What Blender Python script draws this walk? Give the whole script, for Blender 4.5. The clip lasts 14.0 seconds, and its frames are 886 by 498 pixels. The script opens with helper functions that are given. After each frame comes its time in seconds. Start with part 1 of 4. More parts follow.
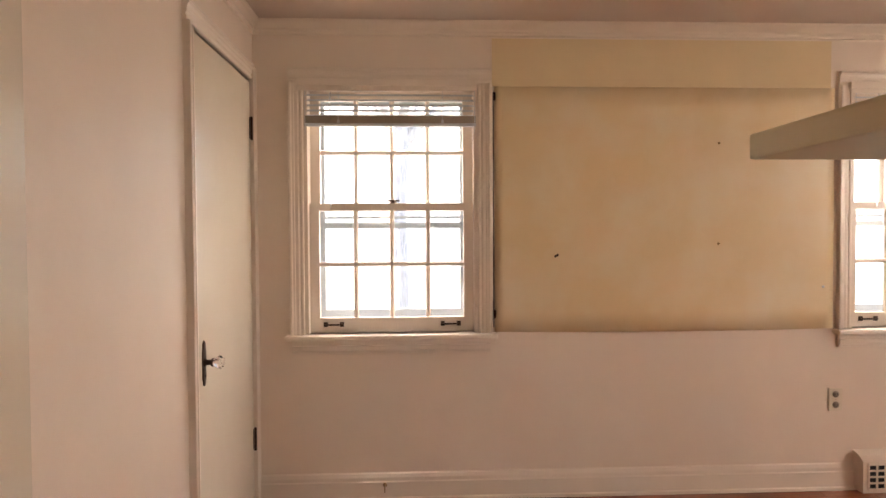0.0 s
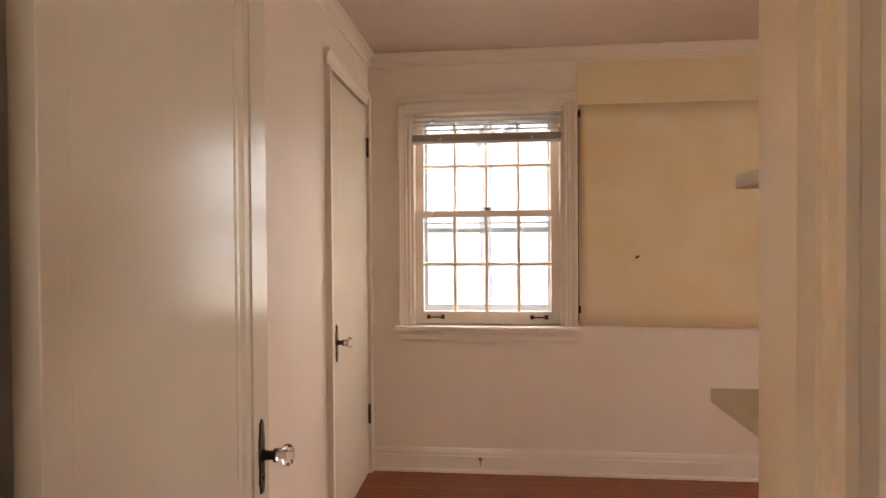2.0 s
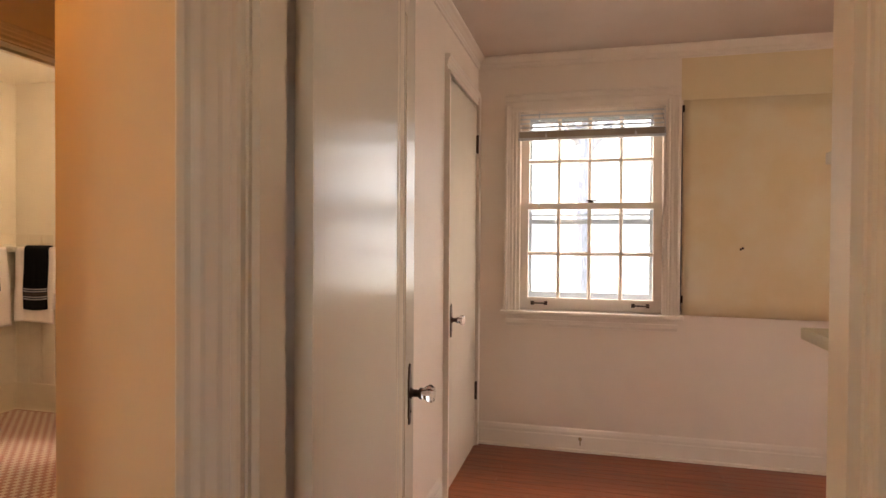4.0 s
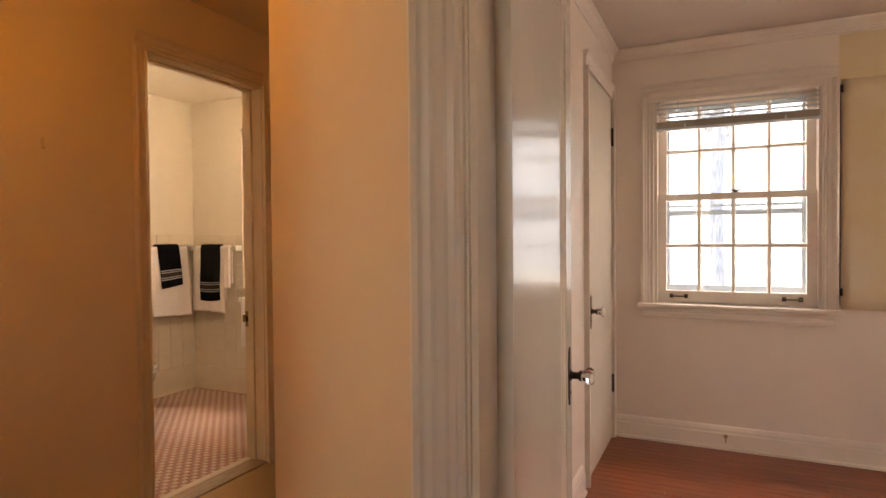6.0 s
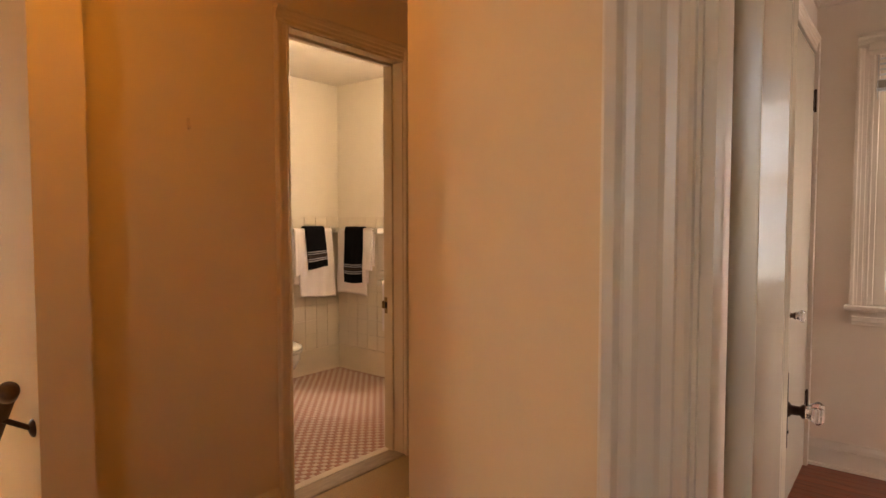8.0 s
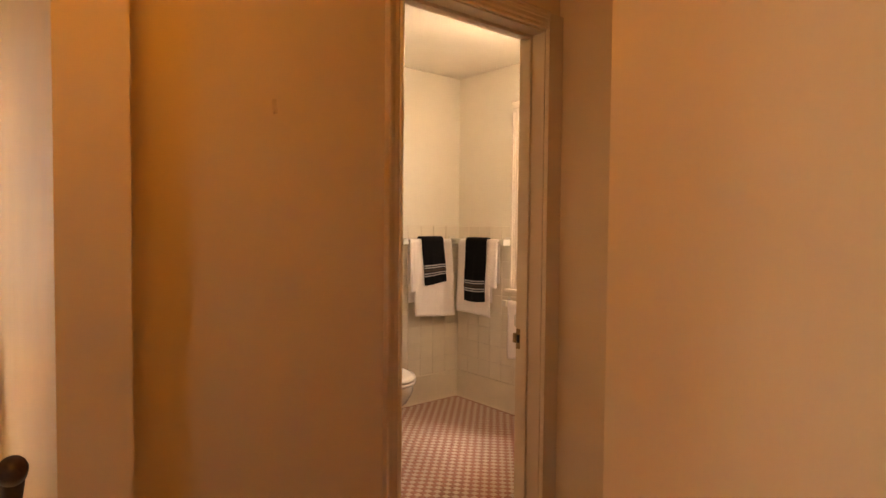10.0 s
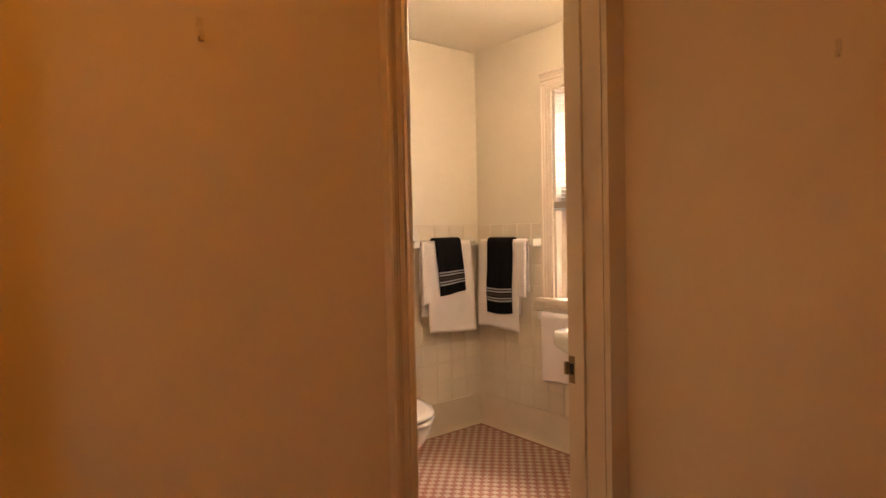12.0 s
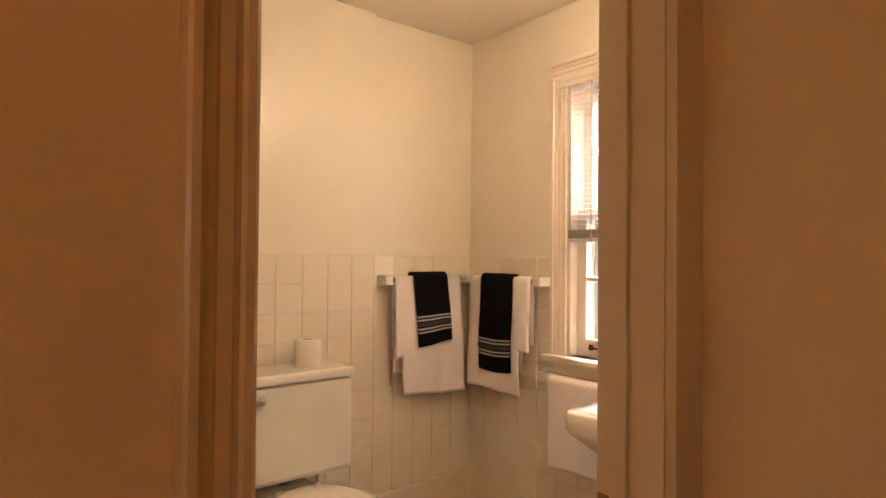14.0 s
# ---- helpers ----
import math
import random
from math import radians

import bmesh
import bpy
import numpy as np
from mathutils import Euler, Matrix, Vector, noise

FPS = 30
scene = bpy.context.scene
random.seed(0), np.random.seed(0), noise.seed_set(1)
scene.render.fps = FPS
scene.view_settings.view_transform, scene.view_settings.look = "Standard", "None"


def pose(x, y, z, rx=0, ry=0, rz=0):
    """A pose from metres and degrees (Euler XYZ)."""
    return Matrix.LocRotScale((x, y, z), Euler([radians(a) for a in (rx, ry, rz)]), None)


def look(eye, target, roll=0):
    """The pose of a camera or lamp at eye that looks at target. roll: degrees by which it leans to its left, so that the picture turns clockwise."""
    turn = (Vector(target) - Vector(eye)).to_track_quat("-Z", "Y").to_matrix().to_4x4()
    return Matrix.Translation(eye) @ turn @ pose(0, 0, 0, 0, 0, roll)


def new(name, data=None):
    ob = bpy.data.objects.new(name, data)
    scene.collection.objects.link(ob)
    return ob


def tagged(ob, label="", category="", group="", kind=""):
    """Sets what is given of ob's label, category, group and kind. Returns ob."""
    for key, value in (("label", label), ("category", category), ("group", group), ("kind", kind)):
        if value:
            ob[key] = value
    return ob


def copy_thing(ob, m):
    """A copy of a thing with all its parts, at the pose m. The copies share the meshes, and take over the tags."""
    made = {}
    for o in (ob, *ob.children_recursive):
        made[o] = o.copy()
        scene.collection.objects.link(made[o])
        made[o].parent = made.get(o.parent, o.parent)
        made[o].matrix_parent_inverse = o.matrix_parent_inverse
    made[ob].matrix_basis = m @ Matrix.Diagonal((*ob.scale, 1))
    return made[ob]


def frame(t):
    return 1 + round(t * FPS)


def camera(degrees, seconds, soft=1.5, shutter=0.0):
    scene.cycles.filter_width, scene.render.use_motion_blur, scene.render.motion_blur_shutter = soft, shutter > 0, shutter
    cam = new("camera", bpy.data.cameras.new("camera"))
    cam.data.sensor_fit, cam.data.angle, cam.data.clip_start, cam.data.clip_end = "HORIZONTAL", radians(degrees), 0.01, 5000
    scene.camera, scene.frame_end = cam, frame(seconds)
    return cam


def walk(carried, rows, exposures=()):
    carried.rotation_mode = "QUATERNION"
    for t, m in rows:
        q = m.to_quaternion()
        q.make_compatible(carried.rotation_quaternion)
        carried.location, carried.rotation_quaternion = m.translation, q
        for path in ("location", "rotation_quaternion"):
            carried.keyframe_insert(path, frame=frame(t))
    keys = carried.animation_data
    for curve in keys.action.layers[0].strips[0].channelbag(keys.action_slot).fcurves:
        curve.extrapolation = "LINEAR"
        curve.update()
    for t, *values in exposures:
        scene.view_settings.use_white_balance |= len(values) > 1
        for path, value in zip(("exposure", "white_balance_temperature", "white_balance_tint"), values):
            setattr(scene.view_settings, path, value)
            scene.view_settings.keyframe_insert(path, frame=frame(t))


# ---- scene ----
cam = camera(74.2, 14.0)
PATH = [
    (0, (0.028, 0.05, 1.308), (0.11, 2.048, 1.259), -0.3),
    (0.5, (0.006, -0.051, 1.298), (0.016, 1.949, 1.251), -0.1),
    (1, (-0.015, -0.155, 1.288), (-0.069, 1.844, 1.251), -0.1),
    (1.5, (-0.029, -0.242, 1.299), (-0.153, 1.754, 1.26), -0.4),
    (2, (-0.041, -0.336, 1.296), (-0.229, 1.655, 1.268), -0.4),
    (4.5, (-0.114, -0.646, 1.229), (-0.692, 1.268, 1.196), 0.3),
    (5, (-0.138, -0.691, 1.244), (-0.809, 1.193, 1.209), -0.0),
    (5.5, (-0.158, -0.726, 1.235), (-0.928, 1.119, 1.205), -0.4),
    (6, (-0.176, -0.758, 1.22), (-1.031, 1.05, 1.182), -0.5),
    (6.5, (-0.206, -0.759, 1.208), (-1.131, 1.012, 1.143), -0.3),
    (7, (-0.243, -0.703, 1.194), (-1.272, 1.01, 1.096), -0.2),
    (7.5, (-0.31, -0.607, 1.211), (-1.445, 1.035, 1.083), -0.3),
    (8, (-0.364, -0.524, 1.228), (-1.616, 1.032, 1.133), 0.0),
    (8.5, (-0.443, -0.436, 1.218), (-1.818, 1.015, 1.169), 0.7),
    (8.7, (-0.503, -0.397, 1.245), (-1.91, 1.023, 1.195), 1.0),
    (10.8, (-1.047, -0.001, 1.248), (-2.604, 1.253, 1.173), -0.0),
    (11, (-1.096, 0.023, 1.249), (-2.648, 1.282, 1.17), -0.1),
    (11.5, (-1.227, 0.129, 1.244), (-2.776, 1.39, 1.158), -0.9),
    (12, (-1.364, 0.242, 1.221), (-2.921, 1.495, 1.164), -1.2),
    (12.5, (-1.52, 0.37, 1.233), (-3.082, 1.618, 1.181), -0.4),
    (13, (-1.661, 0.512, 1.231), (-3.229, 1.753, 1.217), 0.5),
    (13.5, (-1.772, 0.647, 1.248), (-3.335, 1.895, 1.264), 0.9),
    (14, (-1.878, 0.797, 1.253), (-3.447, 2.037, 1.284), 0.5),
]
walk(cam, [(t, look(eye, target, roll)) for t, eye, target, roll in PATH], [(0, 3.6, 9200, 24), (5, 3.52, 9200, 24), (8.5, 3.55, 9200, 24), (11, 3.65, 9200, 25), (12.5, 3.5, 9200, 26), (14, 3.4, 9200, 26)])

# ---- world, sun, large lights ----
world = bpy.data.worlds.new("sky")
scene.world = world
world.use_nodes = True
wn = world.node_tree.nodes
sky = wn.new("ShaderNodeTexSky")
sky.sky_type, sky.sun_disc = "NISHITA", False
sky.sun_elevation, sky.sun_rotation = radians(48), radians(265)
world.node_tree.links.new(sky.outputs["Color"], wn["Background"].inputs["Color"])
wn["Background"].inputs["Strength"].default_value = 0.15


def lamp(name, kind, m, energy, color=(1, 1, 1), **props):
    data = bpy.data.lights.new(name, kind)
    data.energy, data.color = energy, color
    for key, value in props.items():
        if key == "size":
            data.size = value
        elif key == "size_y":
            data.shape, data.size_y = "RECTANGLE", value
        elif key == "angle":
            data.angle = radians(value)
        elif key == "radius":
            data.shadow_soft_size = value
    ob = new(name, data)
    ob.matrix_world = m
    return ob


DAY = (0.93, 0.97, 1.0)
sun_way = Vector((math.cos(radians(48)) * math.sin(radians(265)), math.cos(radians(48)) * math.cos(radians(265)), math.sin(radians(48))))
lamp("sun", "SUN", look(sun_way * 20, (0, 0, 0)), 5, (1, 0.95, 0.88), angle=1)
lamp("sky_light_1", "AREA", look((-0.1, 3.75, 2.75), (0.1, 1.2, 0.9)), 13, DAY, size=1.8, size_y=1.3)
lamp("sky_light_2", "AREA", look((2.63, 3.75, 2.75), (1.9, 1.2, 0.9)), 13, DAY, size=1.2, size_y=1.2)
lamp("sky_light_east", "AREA", look((4.5, 0.8, 1.9), (0.6, 2.5, 1.0)), 7.0, DAY, size=1.1, size_y=1.4)
lamp("sky_light_bath", "AREA", look((-3.36, 3.65, 2.75), (-3.75, 1.75, 1.0)), 29, (0.95, 0.97, 1.0), size=1.0, size_y=1.1)
# added weak fill from the south, lifts the hall side of the door casing
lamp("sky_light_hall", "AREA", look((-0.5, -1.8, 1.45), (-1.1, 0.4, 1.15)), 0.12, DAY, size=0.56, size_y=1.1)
lamp("sky_light_stairs", "AREA", look((-6.4, -0.76, 1.45), (-0.9, 0.2, 1.2)), 3.7, (0.92, 1.0, 0.88), size=0.9, size_y=1.2)
lamp("hall_bulb", "POINT", pose(-1.65, -0.08, 2.2), 0.76, (1, 0.475, 0.088), radius=0.09)
# added fill that brightens the bathroom walls, no lamp is known there
lamp("bath_bulb", "POINT", pose(-2.85, 2.05, 2.08), 1.3, (1, 0.89, 0.72), radius=0.09)


# ---- materials ----
def material(name, color, rough=0.5, metal=0.0, grain=0.0, grain_scale=8.0, bump=0.0, bump_scale=60.0, stain=None, coat=0.0, per_object=0.0, stretch=(1, 1, 1)):
    mat = bpy.data.materials.new(name)
    mat.use_nodes = True
    nodes, links = mat.node_tree.nodes, mat.node_tree.links
    bsdf = nodes["Principled BSDF"]
    bsdf.inputs["Roughness"].default_value, bsdf.inputs["Metallic"].default_value = rough, metal
    bsdf.inputs["Coat Weight"].default_value = coat
    bsdf.inputs["Base Color"].default_value = (*color, 1)
    coord = nodes.new("ShaderNodeTexCoord")
    mapping = nodes.new("ShaderNodeMapping")
    mapping.inputs["Scale"].default_value = stretch
    if per_object:
        shift, far = nodes.new("ShaderNodeObjectInfo"), nodes.new("ShaderNodeMath")
        far.operation = "MULTIPLY"
        far.inputs[1].default_value = 37
        links.new(shift.outputs["Random"], far.inputs[0])
        links.new(far.outputs["Value"], mapping.inputs["Location"])
    links.new(coord.outputs["Object"], mapping.inputs["Vector"])
    out = None
    if grain or stain or per_object:
        tex = nodes.new("ShaderNodeTexNoise")
        tex.inputs["Scale"].default_value, tex.inputs["Detail"].default_value = grain_scale, 6
        links.new(mapping.outputs["Vector"], tex.inputs["Vector"])
        ramp = nodes.new("ShaderNodeValToRGB")
        ramp.color_ramp.elements[0].position, ramp.color_ramp.elements[1].position = 0.3, 0.7
        ramp.color_ramp.elements[0].color = (*[c * (1 - grain) for c in color], 1)
        ramp.color_ramp.elements[1].color = (*[min(1, c * (1 + grain)) for c in color], 1)
        links.new(tex.outputs["Fac"], ramp.inputs["Fac"])
        out = ramp.outputs["Color"]
        if stain:
            big = nodes.new("ShaderNodeTexNoise")
            big.inputs["Scale"].default_value, big.inputs["Detail"].default_value = 1.3, 3
            links.new(coord.outputs["Object"], big.inputs["Vector"])
            r2 = nodes.new("ShaderNodeValToRGB")
            r2.color_ramp.elements[0].position, r2.color_ramp.elements[1].position = 0.42, 0.72
            links.new(big.outputs["Fac"], r2.inputs["Fac"])
            mix = nodes.new("ShaderNodeMixRGB")
            mix.inputs["Color2"].default_value = (*stain, 1)
            links.new(r2.outputs["Color"], mix.inputs["Fac"])
            links.new(out, mix.inputs["Color1"])
            out = mix.outputs["Color"]
        if per_object:
            info = nodes.new("ShaderNodeObjectInfo")
            rng = nodes.new("ShaderNodeMapRange")
            rng.inputs["To Min"].default_value, rng.inputs["To Max"].default_value = 1 - per_object, 1 + per_object
            links.new(info.outputs["Random"], rng.inputs["Value"])
            hsv = nodes.new("ShaderNodeHueSaturation")
            links.new(rng.outputs["Result"], hsv.inputs["Value"])
            links.new(out, hsv.inputs["Color"])
            out = hsv.outputs["Color"]
        links.new(out, bsdf.inputs["Base Color"])
    if bump:
        fine = nodes.new("ShaderNodeTexNoise")
        fine.inputs["Scale"].default_value, fine.inputs["Detail"].default_value = bump_scale, 4
        links.new(mapping.outputs["Vector"], fine.inputs["Vector"])
        b = nodes.new("ShaderNodeBump")
        b.inputs["Strength"].default_value, b.inputs["Distance"].default_value = bump, 0.004
        links.new(fine.outputs["Fac"], b.inputs["Height"])
        links.new(b.outputs["Normal"], bsdf.inputs["Normal"])
    return mat


M_WALL = material("bedroom_wall_paint", (0.78, 0.672, 0.575), 0.5, grain=0.03, grain_scale=5, bump=0.12, bump_scale=45, stain=(0.75, 0.635, 0.54))
M_HALL = material("hall_wall_paint", (0.745, 0.575, 0.365), 0.78, grain=0.03, grain_scale=4, bump=0.12, bump_scale=45, stain=(0.725, 0.555, 0.35))
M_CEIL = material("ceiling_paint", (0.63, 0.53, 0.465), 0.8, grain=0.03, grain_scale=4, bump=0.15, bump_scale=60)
M_TRIM = material("cream_trim_gloss", (0.76, 0.665, 0.575), 0.28, grain=0.02, grain_scale=6, bump=0.02, bump_scale=30)
M_HTRIM = material("hall_trim_gloss", (0.68, 0.54, 0.37), 0.32, grain=0.02, grain_scale=6, bump=0.05, bump_scale=30)
M_JAMB = material("doorway_trim_gloss", (0.76, 0.66, 0.52), 0.3, grain=0.02, grain_scale=6, bump=0.015, bump_scale=30)
M_DOOR = material("cream_door_gloss", (0.73, 0.66, 0.55), 0.2, grain=0.02, grain_scale=5, bump=0.05, bump_scale=7)
M_BOARD = material("yellow_board", (0.75, 0.575, 0.35), 0.4, grain=0.03, grain_scale=4, bump=0.05, bump_scale=30, stain=(0.76, 0.645, 0.47))
M_BOARD.node_tree.nodes["Noise Texture.001"].inputs["Scale"].default_value = 3.4
M_STRIP = material("yellow_patch_paint", (0.72, 0.57, 0.36), 0.55, grain=0.03, grain_scale=4, bump=0.1, bump_scale=45)
M_PLANK = material("red_oak_plank", (0.26, 0.062, 0.02), 0.3, grain=0.28, grain_scale=7, bump=0.06, bump_scale=30, per_object=0.13, stretch=(1, 14, 1), coat=0.12)
M_SUB = material("floor_gap", (0.09, 0.03, 0.015), 0.7)
M_CARPET = material("tan_carpet", (0.42, 0.3, 0.17), 0.95, grain=0.15, grain_scale=160, bump=0.6, bump_scale=260)
M_BATH = material("bath_wall_paint", (0.79, 0.722, 0.605), 0.33, grain=0.02, grain_scale=4, bump=0.1, bump_scale=45)
M_TILE = material("white_glazed_tile", (0.8, 0.72, 0.6), 0.12, grain=0.02, grain_scale=10, per_object=0.02)
M_GROUT = material("grout", (0.74, 0.66, 0.56), 0.8, grain=0.1, grain_scale=40)
M_PINK = material("dusty_red_floor_tile", (0.36, 0.15, 0.1), 0.35, grain=0.08, grain_scale=30, per_object=0.08)
M_WTILE = material("cream_floor_tile", (0.58, 0.46, 0.38), 0.35, grain=0.05, grain_scale=30, per_object=0.05)
M_FGROUT = material("floor_grout", (0.36, 0.18, 0.13), 0.8, grain=0.1, grain_scale=60)
M_STONE = material("marble_saddle", (0.66, 0.58, 0.48), 0.3, grain=0.08, grain_scale=6)
M_PORC = material("white_porcelain", (0.8, 0.76, 0.68), 0.08, coat=0.4)
M_CHROME = material("chrome", (0.75, 0.72, 0.68), 0.15, 1.0)
M_IRON = material("dark_bronze", (0.06, 0.035, 0.025), 0.38, 0.8, grain=0.3, grain_scale=40)
M_BRASS = material("aged_brass", (0.3, 0.2, 0.1), 0.4, 0.9, grain=0.2, grain_scale=30)
M_RAIL = material("dark_stained_wood", (0.05, 0.02, 0.01), 0.3, grain=0.3, grain_scale=12, stretch=(2, 14, 14))
M_WHITE = material("white_towel", (0.88, 0.81, 0.79), 0.95, grain=0.04, grain_scale=120, bump=0.4, bump_scale=330)
M_BLACK = material("black_towel", (0.006, 0.0055, 0.007), 0.95, grain=0.3, grain_scale=150, bump=0.9, bump_scale=330)
M_BLACK.node_tree.nodes["Principled BSDF"].inputs["Specular IOR Level"].default_value = 0.15
M_STRIPE = material("silver_stripe", (0.42, 0.42, 0.46), 0.9, grain=0.1, grain_scale=200, bump=0.5, bump_scale=330)
M_BROWN = material("brown_stripe", (0.06, 0.04, 0.032), 0.9, bump=0.5, bump_scale=330)
M_BLIND = material("white_blind_slat", (0.55, 0.57, 0.6), 0.35)
M_STORM = material("grey_storm_sash", (0.36, 0.44, 0.5), 0.4, grain=0.06, grain_scale=20)
# taupe of small parts, also the painted shade of the stacked blind slats
M_TAUPE = material("taupe_parts_and_slat_shade", (0.3, 0.25, 0.2), 0.45)
M_PAPER = material("tissue_paper", (0.8, 0.76, 0.7), 0.95, bump=0.3, bump_scale=200)
# near-black that paints the shade inside holes onto solid faces
M_HOLE_SHADE = material("hole_shade", (0.012, 0.01, 0.009), 0.9)
M_BARK = material("bark", (0.25, 0.265, 0.29), 0.9, grain=0.4, grain_scale=14, bump=0.8, bump_scale=20, stretch=(3, 3, 0.6))
M_GRASS = material("dry_lawn", (0.12, 0.14, 0.13), 0.95, grain=0.4, grain_scale=6, bump=0.5, bump_scale=40)
M_LEAF = material("dry_leaf", (0.16, 0.17, 0.14), 0.6, grain=0.3, grain_scale=3)
M_SIDING = material("grey_siding", (0.055, 0.072, 0.095), 0.6, grain=0.05, grain_scale=5)
M_PLASTIC = material("ivory_plastic", (0.72, 0.64, 0.52), 0.3)


def glass(name, rough=0.0, ior=1.45, tint=(1, 1, 1)):
    mat = bpy.data.materials.new(name)
    mat.use_nodes = True
    b = mat.node_tree.nodes["Principled BSDF"]
    b.inputs["Base Color"].default_value = (*tint, 1)
    b.inputs["Transmission Weight"].default_value, b.inputs["Roughness"].default_value, b.inputs["IOR"].default_value = 1, rough, ior
    return mat


M_GLASS = glass("window_glass", 0, 1.3, (0.985, 0.995, 1))
M_KNOB = glass("cut_glass", 0.02, 1.5, (0.95, 0.93, 0.95))

# ---- dimensions ----
H = 2.34          # ceilings
XW, YN = -0.77, 2.93          # bedroom west and north faces
YH, YB = 0.085, 0.18         # hall and bedroom faces of the wall with the bedroom door
DX0, DX1 = -0.53, 0.178       # bedroom doorway
DH, BDH = 2.04, 2.035          # door heights, bedroom and bathroom
BX0, BX1 = -4.125, -2.555     # bathroom west face, east face
BY0, BY1 = 0.18, 2.75         # bathroom south and north faces
HX, AY = -2.42, 1.79          # hall west face, north face of its end
SX, SY0, SY1 = -2.262, 0.027, 0.168   # end of the wall beside the stairs
BD0, BD1 = 1.003, 1.70        # bathroom doorway


# ---- mesh helpers ----
def part(name, bm, mat, parent=None, label="", kind=""):
    me = bpy.data.meshes.new(name)
    bmesh.ops.recalc_face_normals(bm, faces=bm.faces)
    bm.to_mesh(me)
    bm.free()
    me.materials.append(mat)
    ob = new(name, me)
    if parent is not None:
        ob.parent = parent
    return tagged(ob, label=label, kind=kind)


def box_into(bm, x0, y0, z0, x1, y1, z1, bevel=0.0):
    g = bmesh.ops.create_cube(bm, size=1)["verts"]
    for v in g:
        v.co = Vector((x0 + (v.co.x + 0.5) * (x1 - x0), y0 + (v.co.y + 0.5) * (y1 - y0), z0 + (v.co.z + 0.5) * (z1 - z0)))
    if bevel:
        edges = {e for v in g for e in v.link_edges}
        bmesh.ops.bevel(bm, geom=list(edges), offset=bevel, segments=2, profile=0.6, affect="EDGES")
    return bm


def box(x0, y0, z0, x1, y1, z1, bevel=0.0):
    return box_into(bmesh.new(), x0, y0, z0, x1, y1, z1, bevel)


def boxes(*rows):
    bm = bmesh.new()
    for r in rows:
        box_into(bm, *r)
    return bm


def prism(points, z0, z1):
    bm = bmesh.new()
    low = [bm.verts.new((x, y, z0)) for x, y in points]
    high = [bm.verts.new((x, y, z1)) for x, y in points]
    bm.faces.new(low)
    bm.faces.new(high)
    for i in range(len(points)):
        j = (i + 1) % len(points)
        bm.faces.new((low[i], low[j], high[j], high[i]))
    return bm


def sweep(profile, start, end, out, side):
    """A moulding: the profile (along side, along out) carried straight from start to end."""
    bm = bmesh.new()
    start, end, out, side = Vector(start), Vector(end), Vector(out), Vector(side)
    ends = [[bm.verts.new(p + side * u + out * d) for u, d in profile] for p in (start, end)]
    n = len(profile)
    for i in range(n):
        bm.faces.new((ends[0][i], ends[0][(i + 1) % n], ends[1][(i + 1) % n], ends[1][i]))
    bm.faces.new(ends[0])
    bm.faces.new(ends[1])
    return bm


def casing_profile(w, t=0.02):
    """Colonial casing: a backband outside, two shallow steps and a bead at the opening (u = 0 at the opening)."""
    return [(0, 0), (0, t * 0.55), (0.004, t * 0.7), (0.012, t * 0.7), (0.016, t * 0.5), (w * 0.3, t * 0.58), (w * 0.36, t * 0.74), (w * 0.56, t * 0.76), (w * 0.62, t * 0.92),
            (w * 0.72, t), (w * 0.76, t * 1.08), (w * 0.82, t * 1.35), (w - 0.004, t * 1.38), (w, t * 1.25), (w, 0)]


def lathe(profile, segments=24):
    """profile: (radius, height) from the bottom up, round z."""
    bm = bmesh.new()
    rings = []
    for r, z in profile:
        if r < 1e-5:
            rings.append([bm.verts.new((0, 0, z))])
        else:
            rings.append([bm.verts.new((r * math.cos(2 * math.pi * i / segments), r * math.sin(2 * math.pi * i / segments), z)) for i in range(segments)])
    for a, b in zip(rings, rings[1:]):
        for i in range(segments):
            j = (i + 1) % segments
            if len(a) == 1:
                bm.faces.new((a[0], b[i], b[j]))
            elif len(b) == 1:
                bm.faces.new((a[i], a[j], b[0]))
            else:
                bm.faces.new((a[i], a[j], b[j], b[i]))
    for f in bm.faces:
        f.smooth = True
    return bm


def turned(bm, m):
    bmesh.ops.transform(bm, matrix=m, verts=bm.verts)
    return bm


def tube(a, b, r, segments=12):
    a, b = Vector(a), Vector(b)
    bm = lathe([(0, 0), (r * 0.8, 0), (r, r * 0.25), (r, (b - a).length - r * 0.25), (r * 0.8, (b - a).length), (0, (b - a).length)], segments)
    return turned(bm, Matrix.Translation(a) @ (b - a).to_track_quat("Z", "Y").to_matrix().to_4x4())


def thing(name, x=0, y=0, z=0, rz=0):
    ob = new(name)
    ob.matrix_world = pose(x, y, z, 0, 0, rz)
    return ob


# ---- structure ----
def wall(name, bm, mat):
    return part(name, bm, mat, kind="structure")


W1 = (-0.53, 0.318)
W2 = (2.21, 3.058)
WZ = (0.822, 2.045)
BW = (-3.50, -2.86)
BWZ = (0.845, 2.02)
YO = YN + 0.2
wall("wall_north", boxes((-0.89, YN, 0, W1[0], YO, H), (W1[1], YN, 0, W2[0], YO, H), (W2[1], YN, 0, 4.02, YO, H),
                         (W1[0], YN, 0, W1[1], YO, WZ[0]), (W2[0], YN, 0, W2[1], YO, WZ[0]),
                         (W1[0], YN, WZ[1], W1[1], YO, H), (W2[0], YN, WZ[1], W2[1], YO, H)), M_WALL)
CD0, CD1 = 2.165, 2.868
